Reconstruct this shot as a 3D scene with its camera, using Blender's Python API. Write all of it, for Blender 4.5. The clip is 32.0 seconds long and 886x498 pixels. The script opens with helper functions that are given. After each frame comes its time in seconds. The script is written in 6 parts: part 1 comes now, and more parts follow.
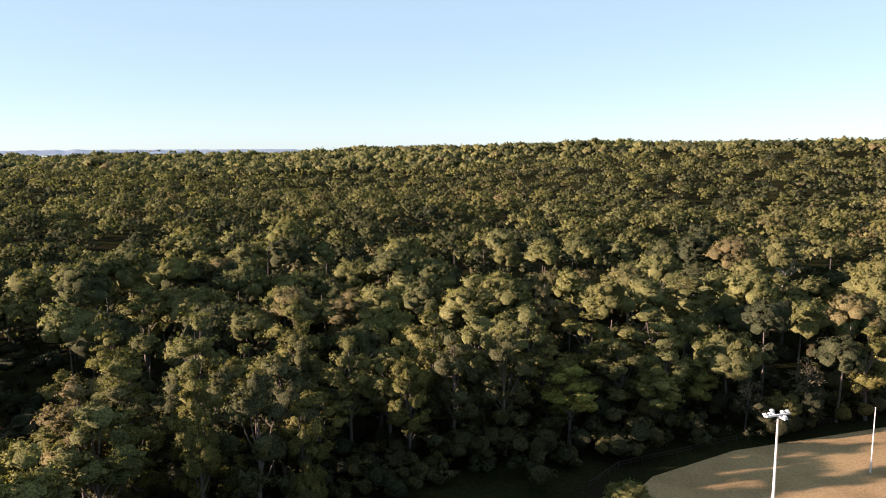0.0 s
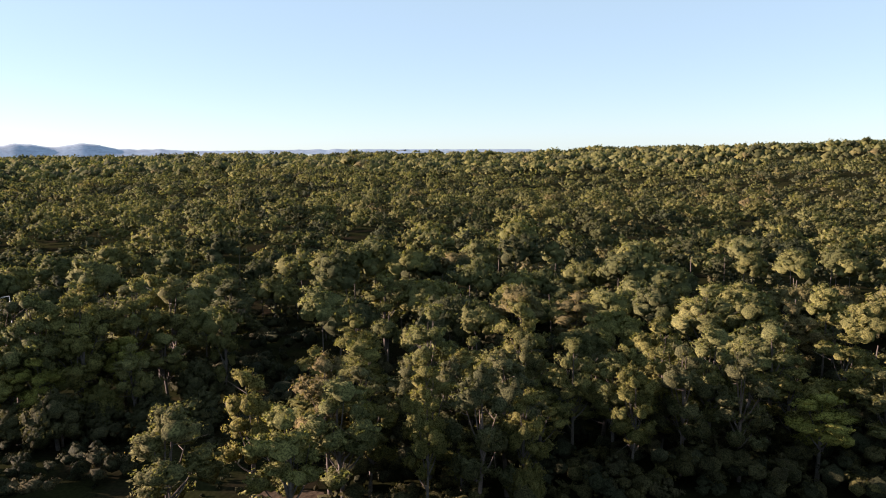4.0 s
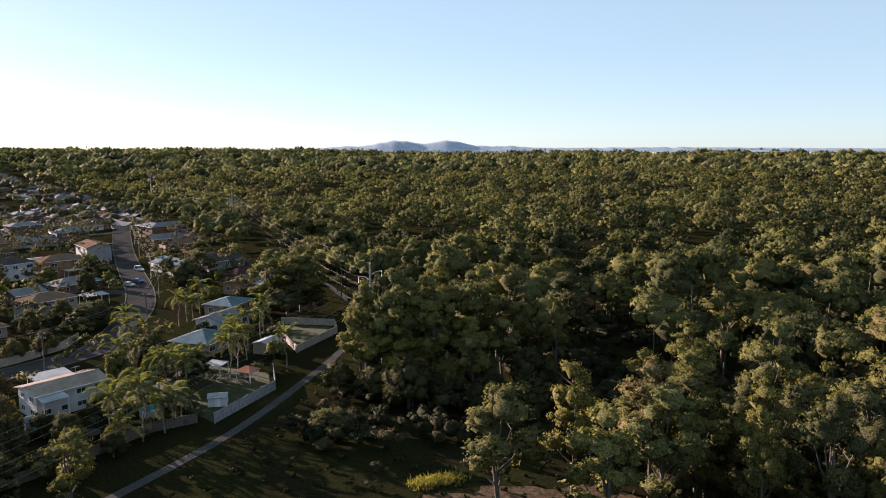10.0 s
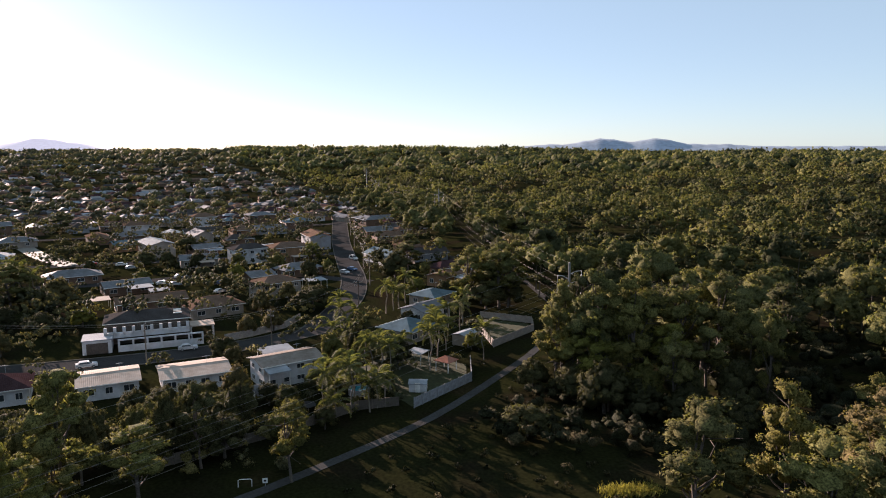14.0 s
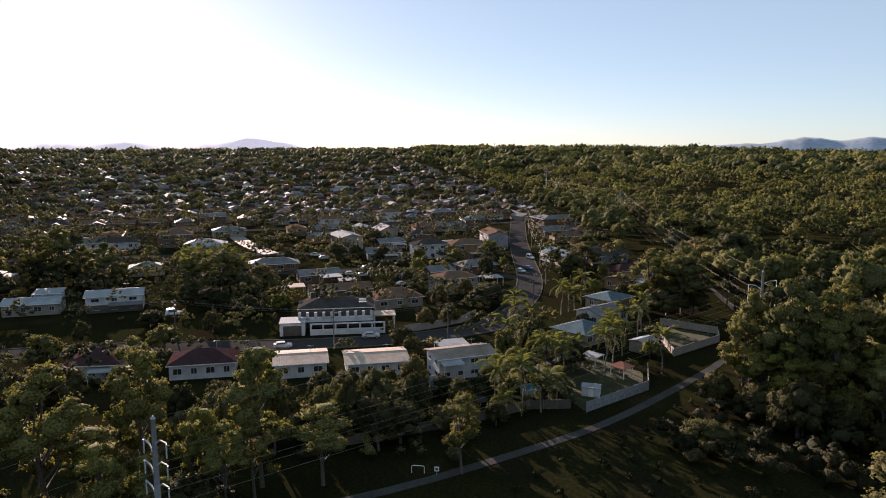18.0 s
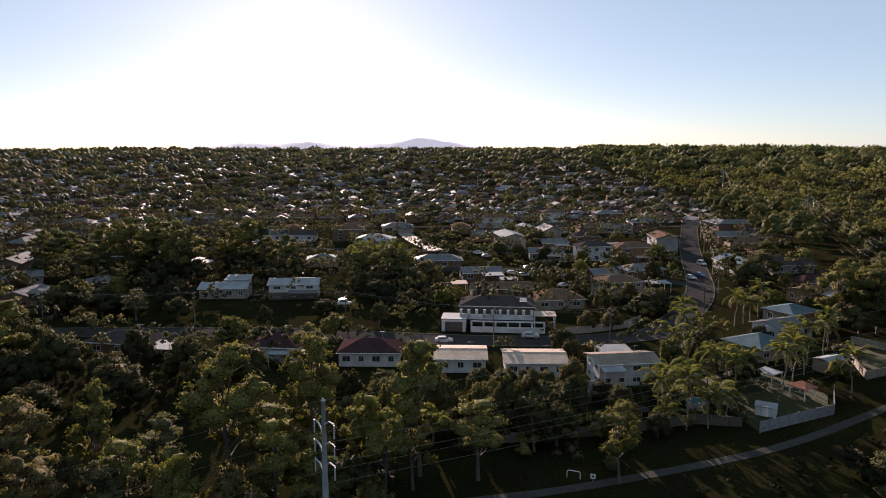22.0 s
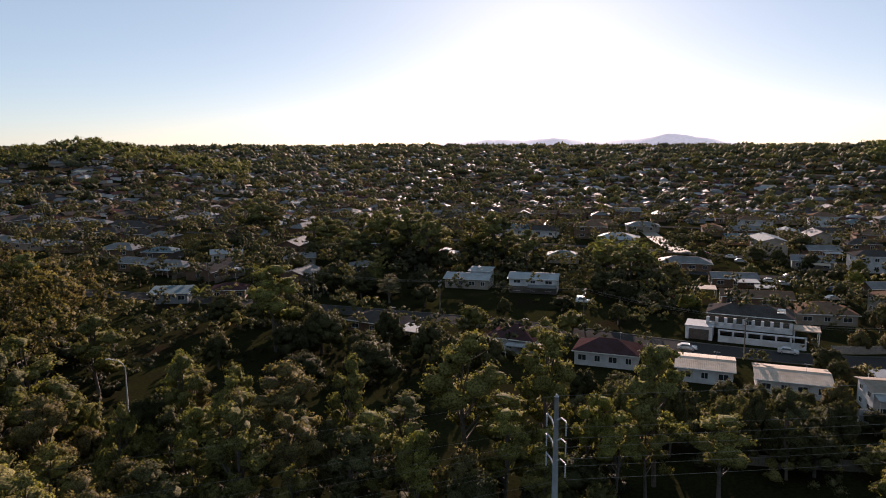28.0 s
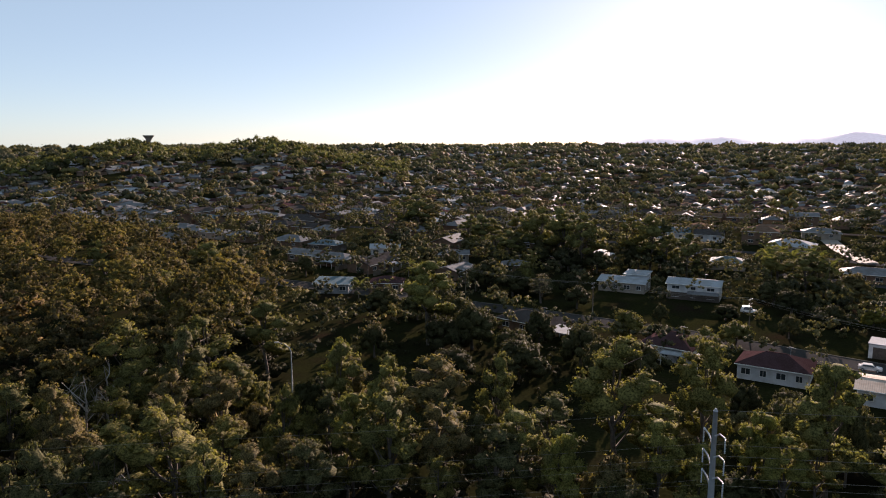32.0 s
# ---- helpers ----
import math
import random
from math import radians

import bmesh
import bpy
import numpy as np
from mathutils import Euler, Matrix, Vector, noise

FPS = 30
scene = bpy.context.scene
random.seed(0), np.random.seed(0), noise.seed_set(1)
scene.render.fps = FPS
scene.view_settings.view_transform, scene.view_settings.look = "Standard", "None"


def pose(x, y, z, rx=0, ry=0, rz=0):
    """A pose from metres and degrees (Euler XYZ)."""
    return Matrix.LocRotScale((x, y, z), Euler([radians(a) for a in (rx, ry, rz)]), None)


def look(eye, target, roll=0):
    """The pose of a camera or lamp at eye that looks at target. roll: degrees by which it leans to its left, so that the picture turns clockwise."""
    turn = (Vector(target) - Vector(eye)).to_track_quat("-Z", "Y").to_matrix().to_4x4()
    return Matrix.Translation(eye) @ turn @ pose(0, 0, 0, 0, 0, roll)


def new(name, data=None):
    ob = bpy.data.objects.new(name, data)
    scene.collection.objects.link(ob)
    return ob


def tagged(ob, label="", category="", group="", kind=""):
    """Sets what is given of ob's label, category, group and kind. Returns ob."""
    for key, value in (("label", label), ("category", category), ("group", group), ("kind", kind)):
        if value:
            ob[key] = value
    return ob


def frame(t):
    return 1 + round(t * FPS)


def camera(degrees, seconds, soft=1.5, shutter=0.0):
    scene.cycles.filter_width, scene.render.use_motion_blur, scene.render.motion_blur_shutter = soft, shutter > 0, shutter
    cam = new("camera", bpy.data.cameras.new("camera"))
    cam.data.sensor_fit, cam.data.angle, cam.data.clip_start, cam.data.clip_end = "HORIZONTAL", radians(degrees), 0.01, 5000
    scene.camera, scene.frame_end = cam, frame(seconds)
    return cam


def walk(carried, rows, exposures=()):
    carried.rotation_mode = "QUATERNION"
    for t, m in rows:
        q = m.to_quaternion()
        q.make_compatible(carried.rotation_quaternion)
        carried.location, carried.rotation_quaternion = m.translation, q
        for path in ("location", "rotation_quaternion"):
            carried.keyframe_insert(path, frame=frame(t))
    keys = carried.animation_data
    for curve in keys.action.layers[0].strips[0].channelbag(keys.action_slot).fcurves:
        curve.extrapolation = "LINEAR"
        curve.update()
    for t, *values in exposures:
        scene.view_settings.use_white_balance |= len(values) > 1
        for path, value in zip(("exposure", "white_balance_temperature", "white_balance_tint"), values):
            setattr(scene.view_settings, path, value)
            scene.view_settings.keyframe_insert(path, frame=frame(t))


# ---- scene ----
EYE = 48.0
cam = camera(64.02, 32.0, 1.0)
rows = [
    (0.0, pose(0, 0, EYE, 81.64, 0.50, 1.79)),
    (0.5, pose(0, 0, EYE, 81.65, 0.47, 4.13)),
    (1.0, pose(0, 0, EYE, 81.67, 0.46, 6.45)),
    (1.5, pose(0, 0, EYE, 81.69, 0.47, 8.77)),
    (2.0, pose(0, 0, EYE, 81.72, 0.47, 11.09)),
    (2.5, pose(0, 0, EYE, 81.74, 0.44, 13.41)),
    (3.0, pose(0, 0, EYE, 81.75, 0.41, 15.77)),
    (3.5, pose(0, 0, EYE, 81.78, 0.39, 18.12)),
    (5.5, pose(0, 0, EYE, 81.85, 0.47, 27.29)),
    (6.0, pose(0, 0, EYE, 81.85, 0.33, 29.71)),
    (7.0, pose(0, 0, EYE, 81.83, 0.21, 34.32)),
    (8.0, pose(0, 0, EYE, 81.77, 0.22, 38.76)),
    (9.0, pose(0, 0, EYE, 81.75, 0.13, 43.10)),
    (10.0, pose(0, 0, EYE, 81.73, 0.10, 47.42)),
    (11.0, pose(0, 0, EYE, 81.70, 0.07, 51.71)),
    (12.0, pose(0, 0, EYE, 81.64, 0.12, 55.80)),
    (13.0, pose(0, 0, EYE, 81.64, 0.14, 59.77)),
    (14.0, pose(0, 0, EYE, 81.61, 0.08, 63.65)),
    (15.0, pose(0, 0, EYE, 81.64, 0.06, 67.44)),
    (15.5, pose(0, 0, EYE, 81.62, 0.03, 69.33)),
    (17.5, pose(0, 0, EYE, 81.59, 0.12, 76.28)),
    (18.0, pose(0, 0, EYE, 81.56, 0.08, 78.04)),
    (19.0, pose(0, 0, EYE, 81.57, 0.06, 81.45)),
    (20.0, pose(0, 0, EYE, 81.56, 0.08, 84.76)),
    (21.0, pose(0, 0, EYE, 81.58, 0.09, 88.00)),
    (22.0, pose(0, 0, EYE, 81.55, 0.03, 91.27)),
    (23.0, pose(0, 0, EYE, 81.53, 0.07, 94.48)),
    (24.0, pose(0, 0, EYE, 81.47, 0.07, 97.71)),
    (25.0, pose(0, 0, EYE, 81.40, 0.11, 100.98)),
    (25.5, pose(0, 0, EYE, 81.37, 0.12, 102.61)),
    (27.5, pose(0, 0, EYE, 81.32, 0.25, 109.08)),
    (28.0, pose(0, 0, EYE, 81.30, 0.23, 110.73)),
    (29.0, pose(0, 0, EYE, 81.31, 0.21, 113.93)),
    (30.0, pose(0, 0, EYE, 81.31, 0.24, 117.12)),
    (31.0, pose(0, 0, EYE, 81.28, 0.23, 120.09)),
    (31.5, pose(0, 0, EYE, 81.27, 0.25, 121.63)),
    (32.0, pose(0, 0, EYE, 81.27, 0.21, 123.19)),
]
EXPOSURES = [(0.0, 2.2, 6200, 29), (6.0, 2.14, 6200, 29), (9.0, 2.08, 6200, 28), (12.0, 1.98, 6200, 28), (15.0, 1.8, 6250, 30), (19.0, 1.68, 6350, 30), (25.0, 1.5, 6400, 31), (28.0, 1.5, 6400, 31), (32.0, 1.68, 6350, 31)]
walk(cam, rows, EXPOSURES)

# ---- sky and sun ----
SUN_AZ, SUN_EL = 102.5, 12.5     # degrees to the left of +y, and above the horizon


def polar(az, d):
    a = radians(az)
    return -d * math.sin(a), d * math.cos(a)


world = bpy.data.worlds.new("sky")
scene.world = world
world.use_nodes = True
wt = world.node_tree
sky = wt.nodes.new("ShaderNodeTexSky")
sky.sky_type = "NISHITA"
sky.sun_disc = False
sky.sun_elevation = radians(SUN_EL)
sky.sun_rotation = radians(-SUN_AZ)
sky.air_density, sky.dust_density, sky.ozone_density = 0.65, 0.2, 1.5
wt.nodes["Background"].inputs["Strength"].default_value = 0.055
haze = wt.nodes.new("ShaderNodeMix")     # thin high haze that pales the clear sky
haze.data_type = "RGBA"
haze.inputs[0].default_value = 0.63
haze.inputs[7].default_value = (2.45, 3.5, 3.3, 1)
wt.links.new(sky.outputs[0], haze.inputs[6])
wt.links.new(haze.outputs[2], wt.nodes["Background"].inputs["Color"])
sx, sy = polar(SUN_AZ, math.cos(radians(SUN_EL)))
sun = new("sun", bpy.data.lights.new("sun", "SUN"))
sun.data.energy, sun.data.angle, sun.data.color = 5.0, radians(0.5), (1.0, 0.81, 0.62)
sun.matrix_world = look((sx * 100, sy * 100, math.sin(radians(SUN_EL)) * 100), (0, 0, 0))


# ---- materials ----
def nodes_of(name):
    m = bpy.data.materials.new(name)
    m.use_nodes = True
    return m, m.node_tree, m.node_tree.nodes["Principled BSDF"]


def noise_node(nt, scale, detail=4, space="Object"):
    co = nt.nodes.new("ShaderNodeTexCoord")
    n = nt.nodes.new("ShaderNodeTexNoise")
    n.inputs["Scale"].default_value, n.inputs["Detail"].default_value = scale, detail
    nt.links.new(co.outputs[space], n.inputs["Vector"])
    return n.outputs["Fac"]


def ramp(nt, fac, stops):
    r = nt.nodes.new("ShaderNodeValToRGB")
    while len(r.color_ramp.elements) < len(stops):
        r.color_ramp.elements.new(0.5)
    for e, (p, c) in zip(r.color_ramp.elements, stops):
        e.position, e.color = p, (*c, 1)
    nt.links.new(fac, r.inputs[0])
    return r.outputs[0]


def mixed(nt, a, b, fac, mode="MIX"):
    m = nt.nodes.new("ShaderNodeMix")
    m.data_type, m.blend_type = "RGBA", mode
    for k, v in ((0, fac), (6, a), (7, b)):
        if hasattr(v, "links"):
            nt.links.new(v, m.inputs[k])
        else:
            m.inputs[k].default_value = v if k == 0 else (*v, 1)
    return m.outputs[2]


def maths(nt, op, a, b):
    m = nt.nodes.new("ShaderNodeMath")
    m.operation = op
    for k, v in enumerate((a, b)):
        if hasattr(v, "links"):
            nt.links.new(v, m.inputs[k])
        else:
            m.inputs[k].default_value = v
    return m.outputs[0]


def bumped(nt, bsdf, height, strength, distance):
    b = nt.nodes.new("ShaderNodeBump")
    b.inputs["Strength"].default_value, b.inputs["Distance"].default_value = strength, distance
    nt.links.new(height, b.inputs["Height"])
    nt.links.new(b.outputs[0], bsdf.inputs["Normal"])


def surface(name, colour, rough=0.7, metal=0.0, fine=6.0, coarse=0.5, spread=0.25, bump=0.3, ribs=0.0, piece=0.0, gloss=0.2):
    """A plain surface with grain and stains at two scales; ribs: the width of pressed ribs along local x."""
    m, nt, b = nodes_of(name)
    dark, light = [tuple(max(0.0, v * k) for v in colour) for k in (1 - spread, 1 + spread)]
    c = ramp(nt, noise_node(nt, fine), [(0.3, dark), (0.7, light)])
    stain = ramp(nt, noise_node(nt, coarse, 6), [(0.35, (0.72, 0.7, 0.67)), (0.6, (1, 1, 1))])
    c = mixed(nt, c, stain, 0.8, "MULTIPLY")
    if piece:
        info = nt.nodes.new("ShaderNodeObjectInfo")
        lo = 1 - piece
        tone = ramp(nt, info.outputs["Random"], [(0, (lo, lo, lo)), (1, (1 + piece, 1 + piece, 1 + piece))])
        c = mixed(nt, c, tone, 1.0, "MULTIPLY")
    nt.links.new(c, b.inputs["Base Color"])
    b.inputs["Roughness"].default_value, b.inputs["Metallic"].default_value = rough, metal
    b.inputs["Specular IOR Level"].default_value = gloss
    h = noise_node(nt, fine * 4)
    if ribs:
        co = nt.nodes.new("ShaderNodeTexCoord")
        w = nt.nodes.new("ShaderNodeTexWave")
        w.inputs["Scale"].default_value = 0.314 / ribs
        nt.links.new(co.outputs["Object"], w.inputs["Vector"])
        h = maths(nt, "ADD", w.outputs["Fac"], maths(nt, "MULTIPLY", h, 0.3))
    bumped(nt, b, h, bump, 0.03)
    return m


def foliage(name, stops, through_share=0.36, rough=0.8):
    """Leaves: the tone varies from tree to tree and from leaf to leaf; light also shines through."""
    m, nt, b = nodes_of(name)
    info = nt.nodes.new("ShaderNodeObjectInfo")
    tint = nt.nodes.new("ShaderNodeAttribute")
    tint.attribute_name = "tint"
    geo = nt.nodes.new("ShaderNodeNewGeometry")
    pick = maths(nt, "FRACT", maths(nt, "ADD", tint.outputs["Fac"], info.outputs["Random"]), 0)
    c = ramp(nt, pick, [(p, (1.01 * r, 0.985 * g, 1.06 * b)) for p, (r, g, b) in stops])
    leaf = ramp(nt, geo.outputs["Random Per Island"], [(0, (0.86, 0.87, 0.85)), (0.6, (1, 1, 1)), (1, (1.12, 1.1, 1.03))])
    c = mixed(nt, c, leaf, 1.0, "MULTIPLY")
    clump = ramp(nt, noise_node(nt, 0.45, 3), [(0.35, (0.7, 0.72, 0.7)), (0.65, (1.2, 1.15, 1.1))])
    c = mixed(nt, c, clump, 1.0, "MULTIPLY")
    speck = noise_node(nt, 5.0, 5)
    c = mixed(nt, c, ramp(nt, speck, [(0.36, (0.36, 0.38, 0.36)), (0.64, (1.5, 1.48, 1.36))]), 1.0, "MULTIPLY")
    nt.links.new(c, b.inputs["Base Color"])
    b.inputs["Roughness"].default_value = rough
    b.inputs["Specular IOR Level"].default_value = 0.05
    bumped(nt, b, speck, 0.9, 0.3)
    t = nt.nodes.new("ShaderNodeBsdfTranslucent")
    tc = mixed(nt, c, (1.18, 1.26, 0.62), 1.0, "MULTIPLY")
    nt.links.new(tc, t.inputs["Color"])
    s = nt.nodes.new("ShaderNodeMixShader")
    s.inputs[0].default_value = through_share
    nt.links.new(b.outputs[0], s.inputs[1])
    nt.links.new(t.outputs[0], s.inputs[2])
    nt.links.new(s.outputs[0], nt.nodes["Material Output"].inputs["Surface"])
    return m


OLIVE, GREY, DEEP, LIME, RUST = (0.134, 0.134, 0.047), (0.126, 0.134, 0.056), (0.067, 0.073, 0.036), (0.178, 0.182, 0.047), (0.132, 0.112, 0.054)
LEAVES = {
    7: foliage("dark glossy garden leaves", [(0, (0.045, 0.048, 0.026)), (1, (0.085, 0.085, 0.04))], 0.25),
    0: foliage("gum leaves green", [(0, (0.115, 0.115, 0.055)), (1, OLIVE)]),
    1: foliage("dense dark leaves", [(0, DEEP), (1, (0.102, 0.103, 0.05))]),
    2: foliage("grey green gum leaves", [(0, GREY), (1, (0.156, 0.153, 0.058))]),
    3: foliage("olive gum leaves", [(0, OLIVE), (1, (0.156, 0.145, 0.05))]),
    4: foliage("yellow green leaves", [(0, (0.165, 0.165, 0.068)), (1, LIME)]),
    5: foliage("brown tinged leaves", [(0, RUST), (1, (0.145, 0.126, 0.06))]),
    6: foliage("pale dry leaves", [(0, (0.17, 0.155, 0.1)), (1, (0.2, 0.18, 0.12))], 0.2),
}
CANOPY = foliage("mixed canopy leaves", [(0, (0.05, 0.06, 0.034)), (0.15, DEEP), (0.35, (0.11, 0.118, 0.05)), (0.5, (0.152, 0.148, 0.055)), (0.65, (0.148, 0.155, 0.068)), (0.8, (0.16, 0.162, 0.058)), (0.95, (0.13, 0.13, 0.055)), (1, (0.155, 0.13, 0.064))])
CREEK = foliage("creek canopy leaves", [(0, (0.068, 0.058, 0.034)), (0.25, (0.1, 0.085, 0.042)), (0.55, (0.138, 0.114, 0.048)), (0.8, (0.163, 0.14, 0.051)), (1, (0.155, 0.11, 0.057))], 0.38)
GARDEN = foliage("garden tree leaves", [(0, (0.058, 0.062, 0.042)), (0.4, (0.085, 0.087, 0.05)), (0.7, (0.125, 0.118, 0.058)), (0.93, (0.18, 0.158, 0.056)), (1, (0.15, 0.11, 0.075))], 0.26)
FROND = foliage("palm frond leaves", [(0, (0.1, 0.112, 0.045)), (1, (0.145, 0.15, 0.06))], 0.32, 0.75)
GRASSY = foliage("long grass blades", [(0, (0.2, 0.2, 0.05)), (1, (0.3, 0.26, 0.08))], 0.4)
BARK = surface("pale gum bark", (0.085, 0.072, 0.06), 0.85, fine=3, coarse=0.8, spread=0.35)
BARK_DARK = surface("dark rough bark", (0.1, 0.08, 0.065), 0.9, fine=4, coarse=0.8, spread=0.3)
ASPHALT = surface("worn asphalt", (0.045, 0.044, 0.045), 0.95, fine=2.5, coarse=0.12, spread=0.2, gloss=0.0)
CONCRETE = surface("weathered concrete", (0.22, 0.205, 0.185), 0.85, fine=2, coarse=0.3, spread=0.15)
TIMBER = surface("weathered grey timber", (0.13, 0.11, 0.09), 0.85, fine=3, coarse=0.5, piece=0.3)
STEEL = surface("galvanised steel", (0.3, 0.33, 0.36), 0.65, 0.15, fine=1.5, coarse=0.4, spread=0.1)
WHITE_METAL = surface("white painted metal", (0.68, 0.68, 0.66), 0.4, 0.0, fine=2, spread=0.05)
WIRE = surface("aluminium wire", (0.27, 0.25, 0.225), 0.7, 0.0)
KERB = surface("dull concrete kerb", (0.1, 0.097, 0.09), 0.95, gloss=0.0)
CERAMIC = surface("pale insulator", (0.36, 0.38, 0.4), 0.4)
GLASS, _nt, _b = nodes_of("window glass")
_b.inputs["Base Color"].default_value = (0.03, 0.035, 0.04, 1)
_b.inputs["Roughness"].default_value, _b.inputs["Specular IOR Level"].default_value = 0.08, 0.6
WATER, _nt, _b = nodes_of("pool water")
_b.inputs["Base Color"].default_value = (0.02, 0.16, 0.21, 1)
_b.inputs["Roughness"].default_value = 0.05
bumped(_nt, _b, noise_node(_nt, 2.0), 0.1, 0.05)
RUBBER = surface("black rubber", (0.02, 0.02, 0.02), 0.8, spread=0.1)
WALLS = {
    "white": surface("white painted wall", (0.5, 0.51, 0.53), 0.75, fine=3, coarse=0.6, spread=0.05),
    "cream": surface("cream rendered wall", (0.27, 0.235, 0.2), 0.8, fine=3, coarse=0.6, spread=0.08),
    "brick": surface("brown brick wall", (0.15, 0.098, 0.07), 0.85, fine=9, coarse=0.6, spread=0.3),
    "orange": surface("orange brick wall", (0.26, 0.15, 0.085), 0.85, fine=9, coarse=0.6, spread=0.25),
    "grey": surface("grey blue weatherboard wall", (0.22, 0.24, 0.265), 0.75, fine=3, coarse=0.6, spread=0.08),
    "dark": surface("dark boards and veranda shade", (0.09, 0.075, 0.065), 0.8, fine=3, coarse=0.6, spread=0.2),
}
ROOFS = {
    "cream": surface("cream ribbed metal roof", (0.42, 0.35, 0.3), 0.65, 0.0, fine=1.2, coarse=0.3, spread=0.08, ribs=0.35, bump=0.5, gloss=0.01),
    "blue": surface("pale blue ribbed metal roof", (0.1, 0.15, 0.182), 0.65, 0.0, fine=1.2, coarse=0.3, spread=0.08, ribs=0.35, bump=0.5, gloss=0.01),
    "white": surface("white ribbed metal roof", (0.27, 0.3, 0.335), 0.65, 0.0, fine=1.2, coarse=0.3, spread=0.06, ribs=0.35, bump=0.5, gloss=0.01),
    "grey": surface("grey ribbed metal roof", (0.15, 0.158, 0.172), 0.65, 0.0, fine=1.2, coarse=0.3, spread=0.1, ribs=0.35, bump=0.5, gloss=0.01),
    "maroon": surface("maroon tiled roof", (0.056, 0.033, 0.036), 0.9, fine=4, coarse=0.4, spread=0.25, ribs=0.3, bump=0.6, gloss=0.0),
    "brown": surface("brown tiled roof", (0.15, 0.1, 0.075), 0.9, fine=4, coarse=0.4, spread=0.3, ribs=0.3, bump=0.6, gloss=0.0),
    "tan": surface("weathered tan metal roof", (0.23, 0.195, 0.17), 0.75, 0.0, fine=1.2, coarse=0.3, spread=0.15, ribs=0.35, bump=0.5, gloss=0.01),
    "black": surface("charcoal tiled roof", (0.06, 0.055, 0.055), 0.9, fine=4, coarse=0.4, spread=0.3, ribs=0.3, bump=0.6, gloss=0.0),
    "pink": surface("faded terracotta tiled roof", (0.34, 0.16, 0.12), 0.9, fine=4, coarse=0.4, spread=0.25, ribs=0.3, bump=0.6, gloss=0.0),
}


# ---- mesh helpers ----
class Build:
    """Collects corners and faces for one mesh."""
    def __init__(self):
        self.v, self.f = [], []

    def add(self, verts, faces):
        n = len(self.v)
        self.v += [tuple(p) for p in verts]
        self.f += [tuple(n + k for k in face) for face in faces]
        return self

    def box(self, x0, y0, z0, x1, y1, z1):
        return self.add([(x0, y0, z0), (x1, y0, z0), (x1, y1, z0), (x0, y1, z0), (x0, y0, z1), (x1, y0, z1), (x1, y1, z1), (x0, y1, z1)],
                        [(3, 2, 1, 0), (4, 5, 6, 7), (0, 1, 5, 4), (1, 2, 6, 5), (2, 3, 7, 6), (3, 0, 4, 7)])

    def tube(self, points, radii, sides=8):
        pts = [Vector(p) for p in points]
        verts, faces = [], []
        for k, p in enumerate(pts):
            way = (pts[min(k + 1, len(pts) - 1)] - pts[max(k - 1, 0)]).normalized()
            side = way.cross(Vector((0.13, 1, 0.07)) if abs(way.y) < 0.9 else Vector((1, 0.1, 0))).normalized()
            up = side.cross(way)
            for s in range(sides):
                a = 2 * math.pi * s / sides
                verts.append(p + radii[k] * (math.cos(a) * side + math.sin(a) * up))
        for k in range(len(pts) - 1):
            for s in range(sides):
                t = (s + 1) % sides
                faces.append((k * sides + s, k * sides + t, (k + 1) * sides + t, (k + 1) * sides + s))
        faces += [tuple(range(sides)), tuple((len(pts) - 1) * sides + s for s in reversed(range(sides)))]
        return self.add(verts, faces)

    def mesh(self, name, material, smooth=False):
        me = bpy.data.meshes.new(name)
        me.from_pydata(self.v, [], self.f)
        me.materials.append(material)
        if smooth:
            me.polygons.foreach_set("use_smooth", [True] * len(me.polygons))
        return me


def part(name, data, material, parent, label="", smooth=False):
    """Links a Build or a mesh as one object under a thing or a part."""
    ob = new(name, data.mesh(name, material, smooth) if isinstance(data, Build) else data)
    ob.parent = parent
    if label:
        ob["label"] = label
    return ob


def thing(name, m, label, category, group="", kind=""):
    ob = new(name)
    ob.matrix_basis = m
    return tagged(ob, label, category, group, kind)


def leaf_mesh(name, tris, normals, material, tint=None):
    """A mesh of loose leaf blades from an array (n, 3, 3), shaded by the way their tuft faces; tint: one tone for each blade."""
    tris = np.asarray(tris, dtype=np.float32)
    n = len(tris)
    me = bpy.data.meshes.new(name)
    me.vertices.add(3 * n)
    me.vertices.foreach_set("co", tris.reshape(-1))
    me.loops.add(3 * n)
    me.loops.foreach_set("vertex_index", np.arange(3 * n, dtype=np.int32))
    me.polygons.add(n)
    me.polygons.foreach_set("loop_start", np.arange(0, 3 * n, 3, dtype=np.int32))
    me.materials.append(material)
    if tint is not None:
        a = me.attributes.new("tint", "FLOAT", "FACE")
        a.data.foreach_set("value", np.asarray(tint, dtype=np.float32))
    me.update(calc_edges=True)
    if normals is not None:
        flat_n = np.asarray(normals, dtype=np.float32).reshape(-1, 3)
        me.normals_split_custom_set_from_vertices(flat_n / np.maximum(np.linalg.norm(flat_n, axis=1), 1e-6)[:, None])
    return me


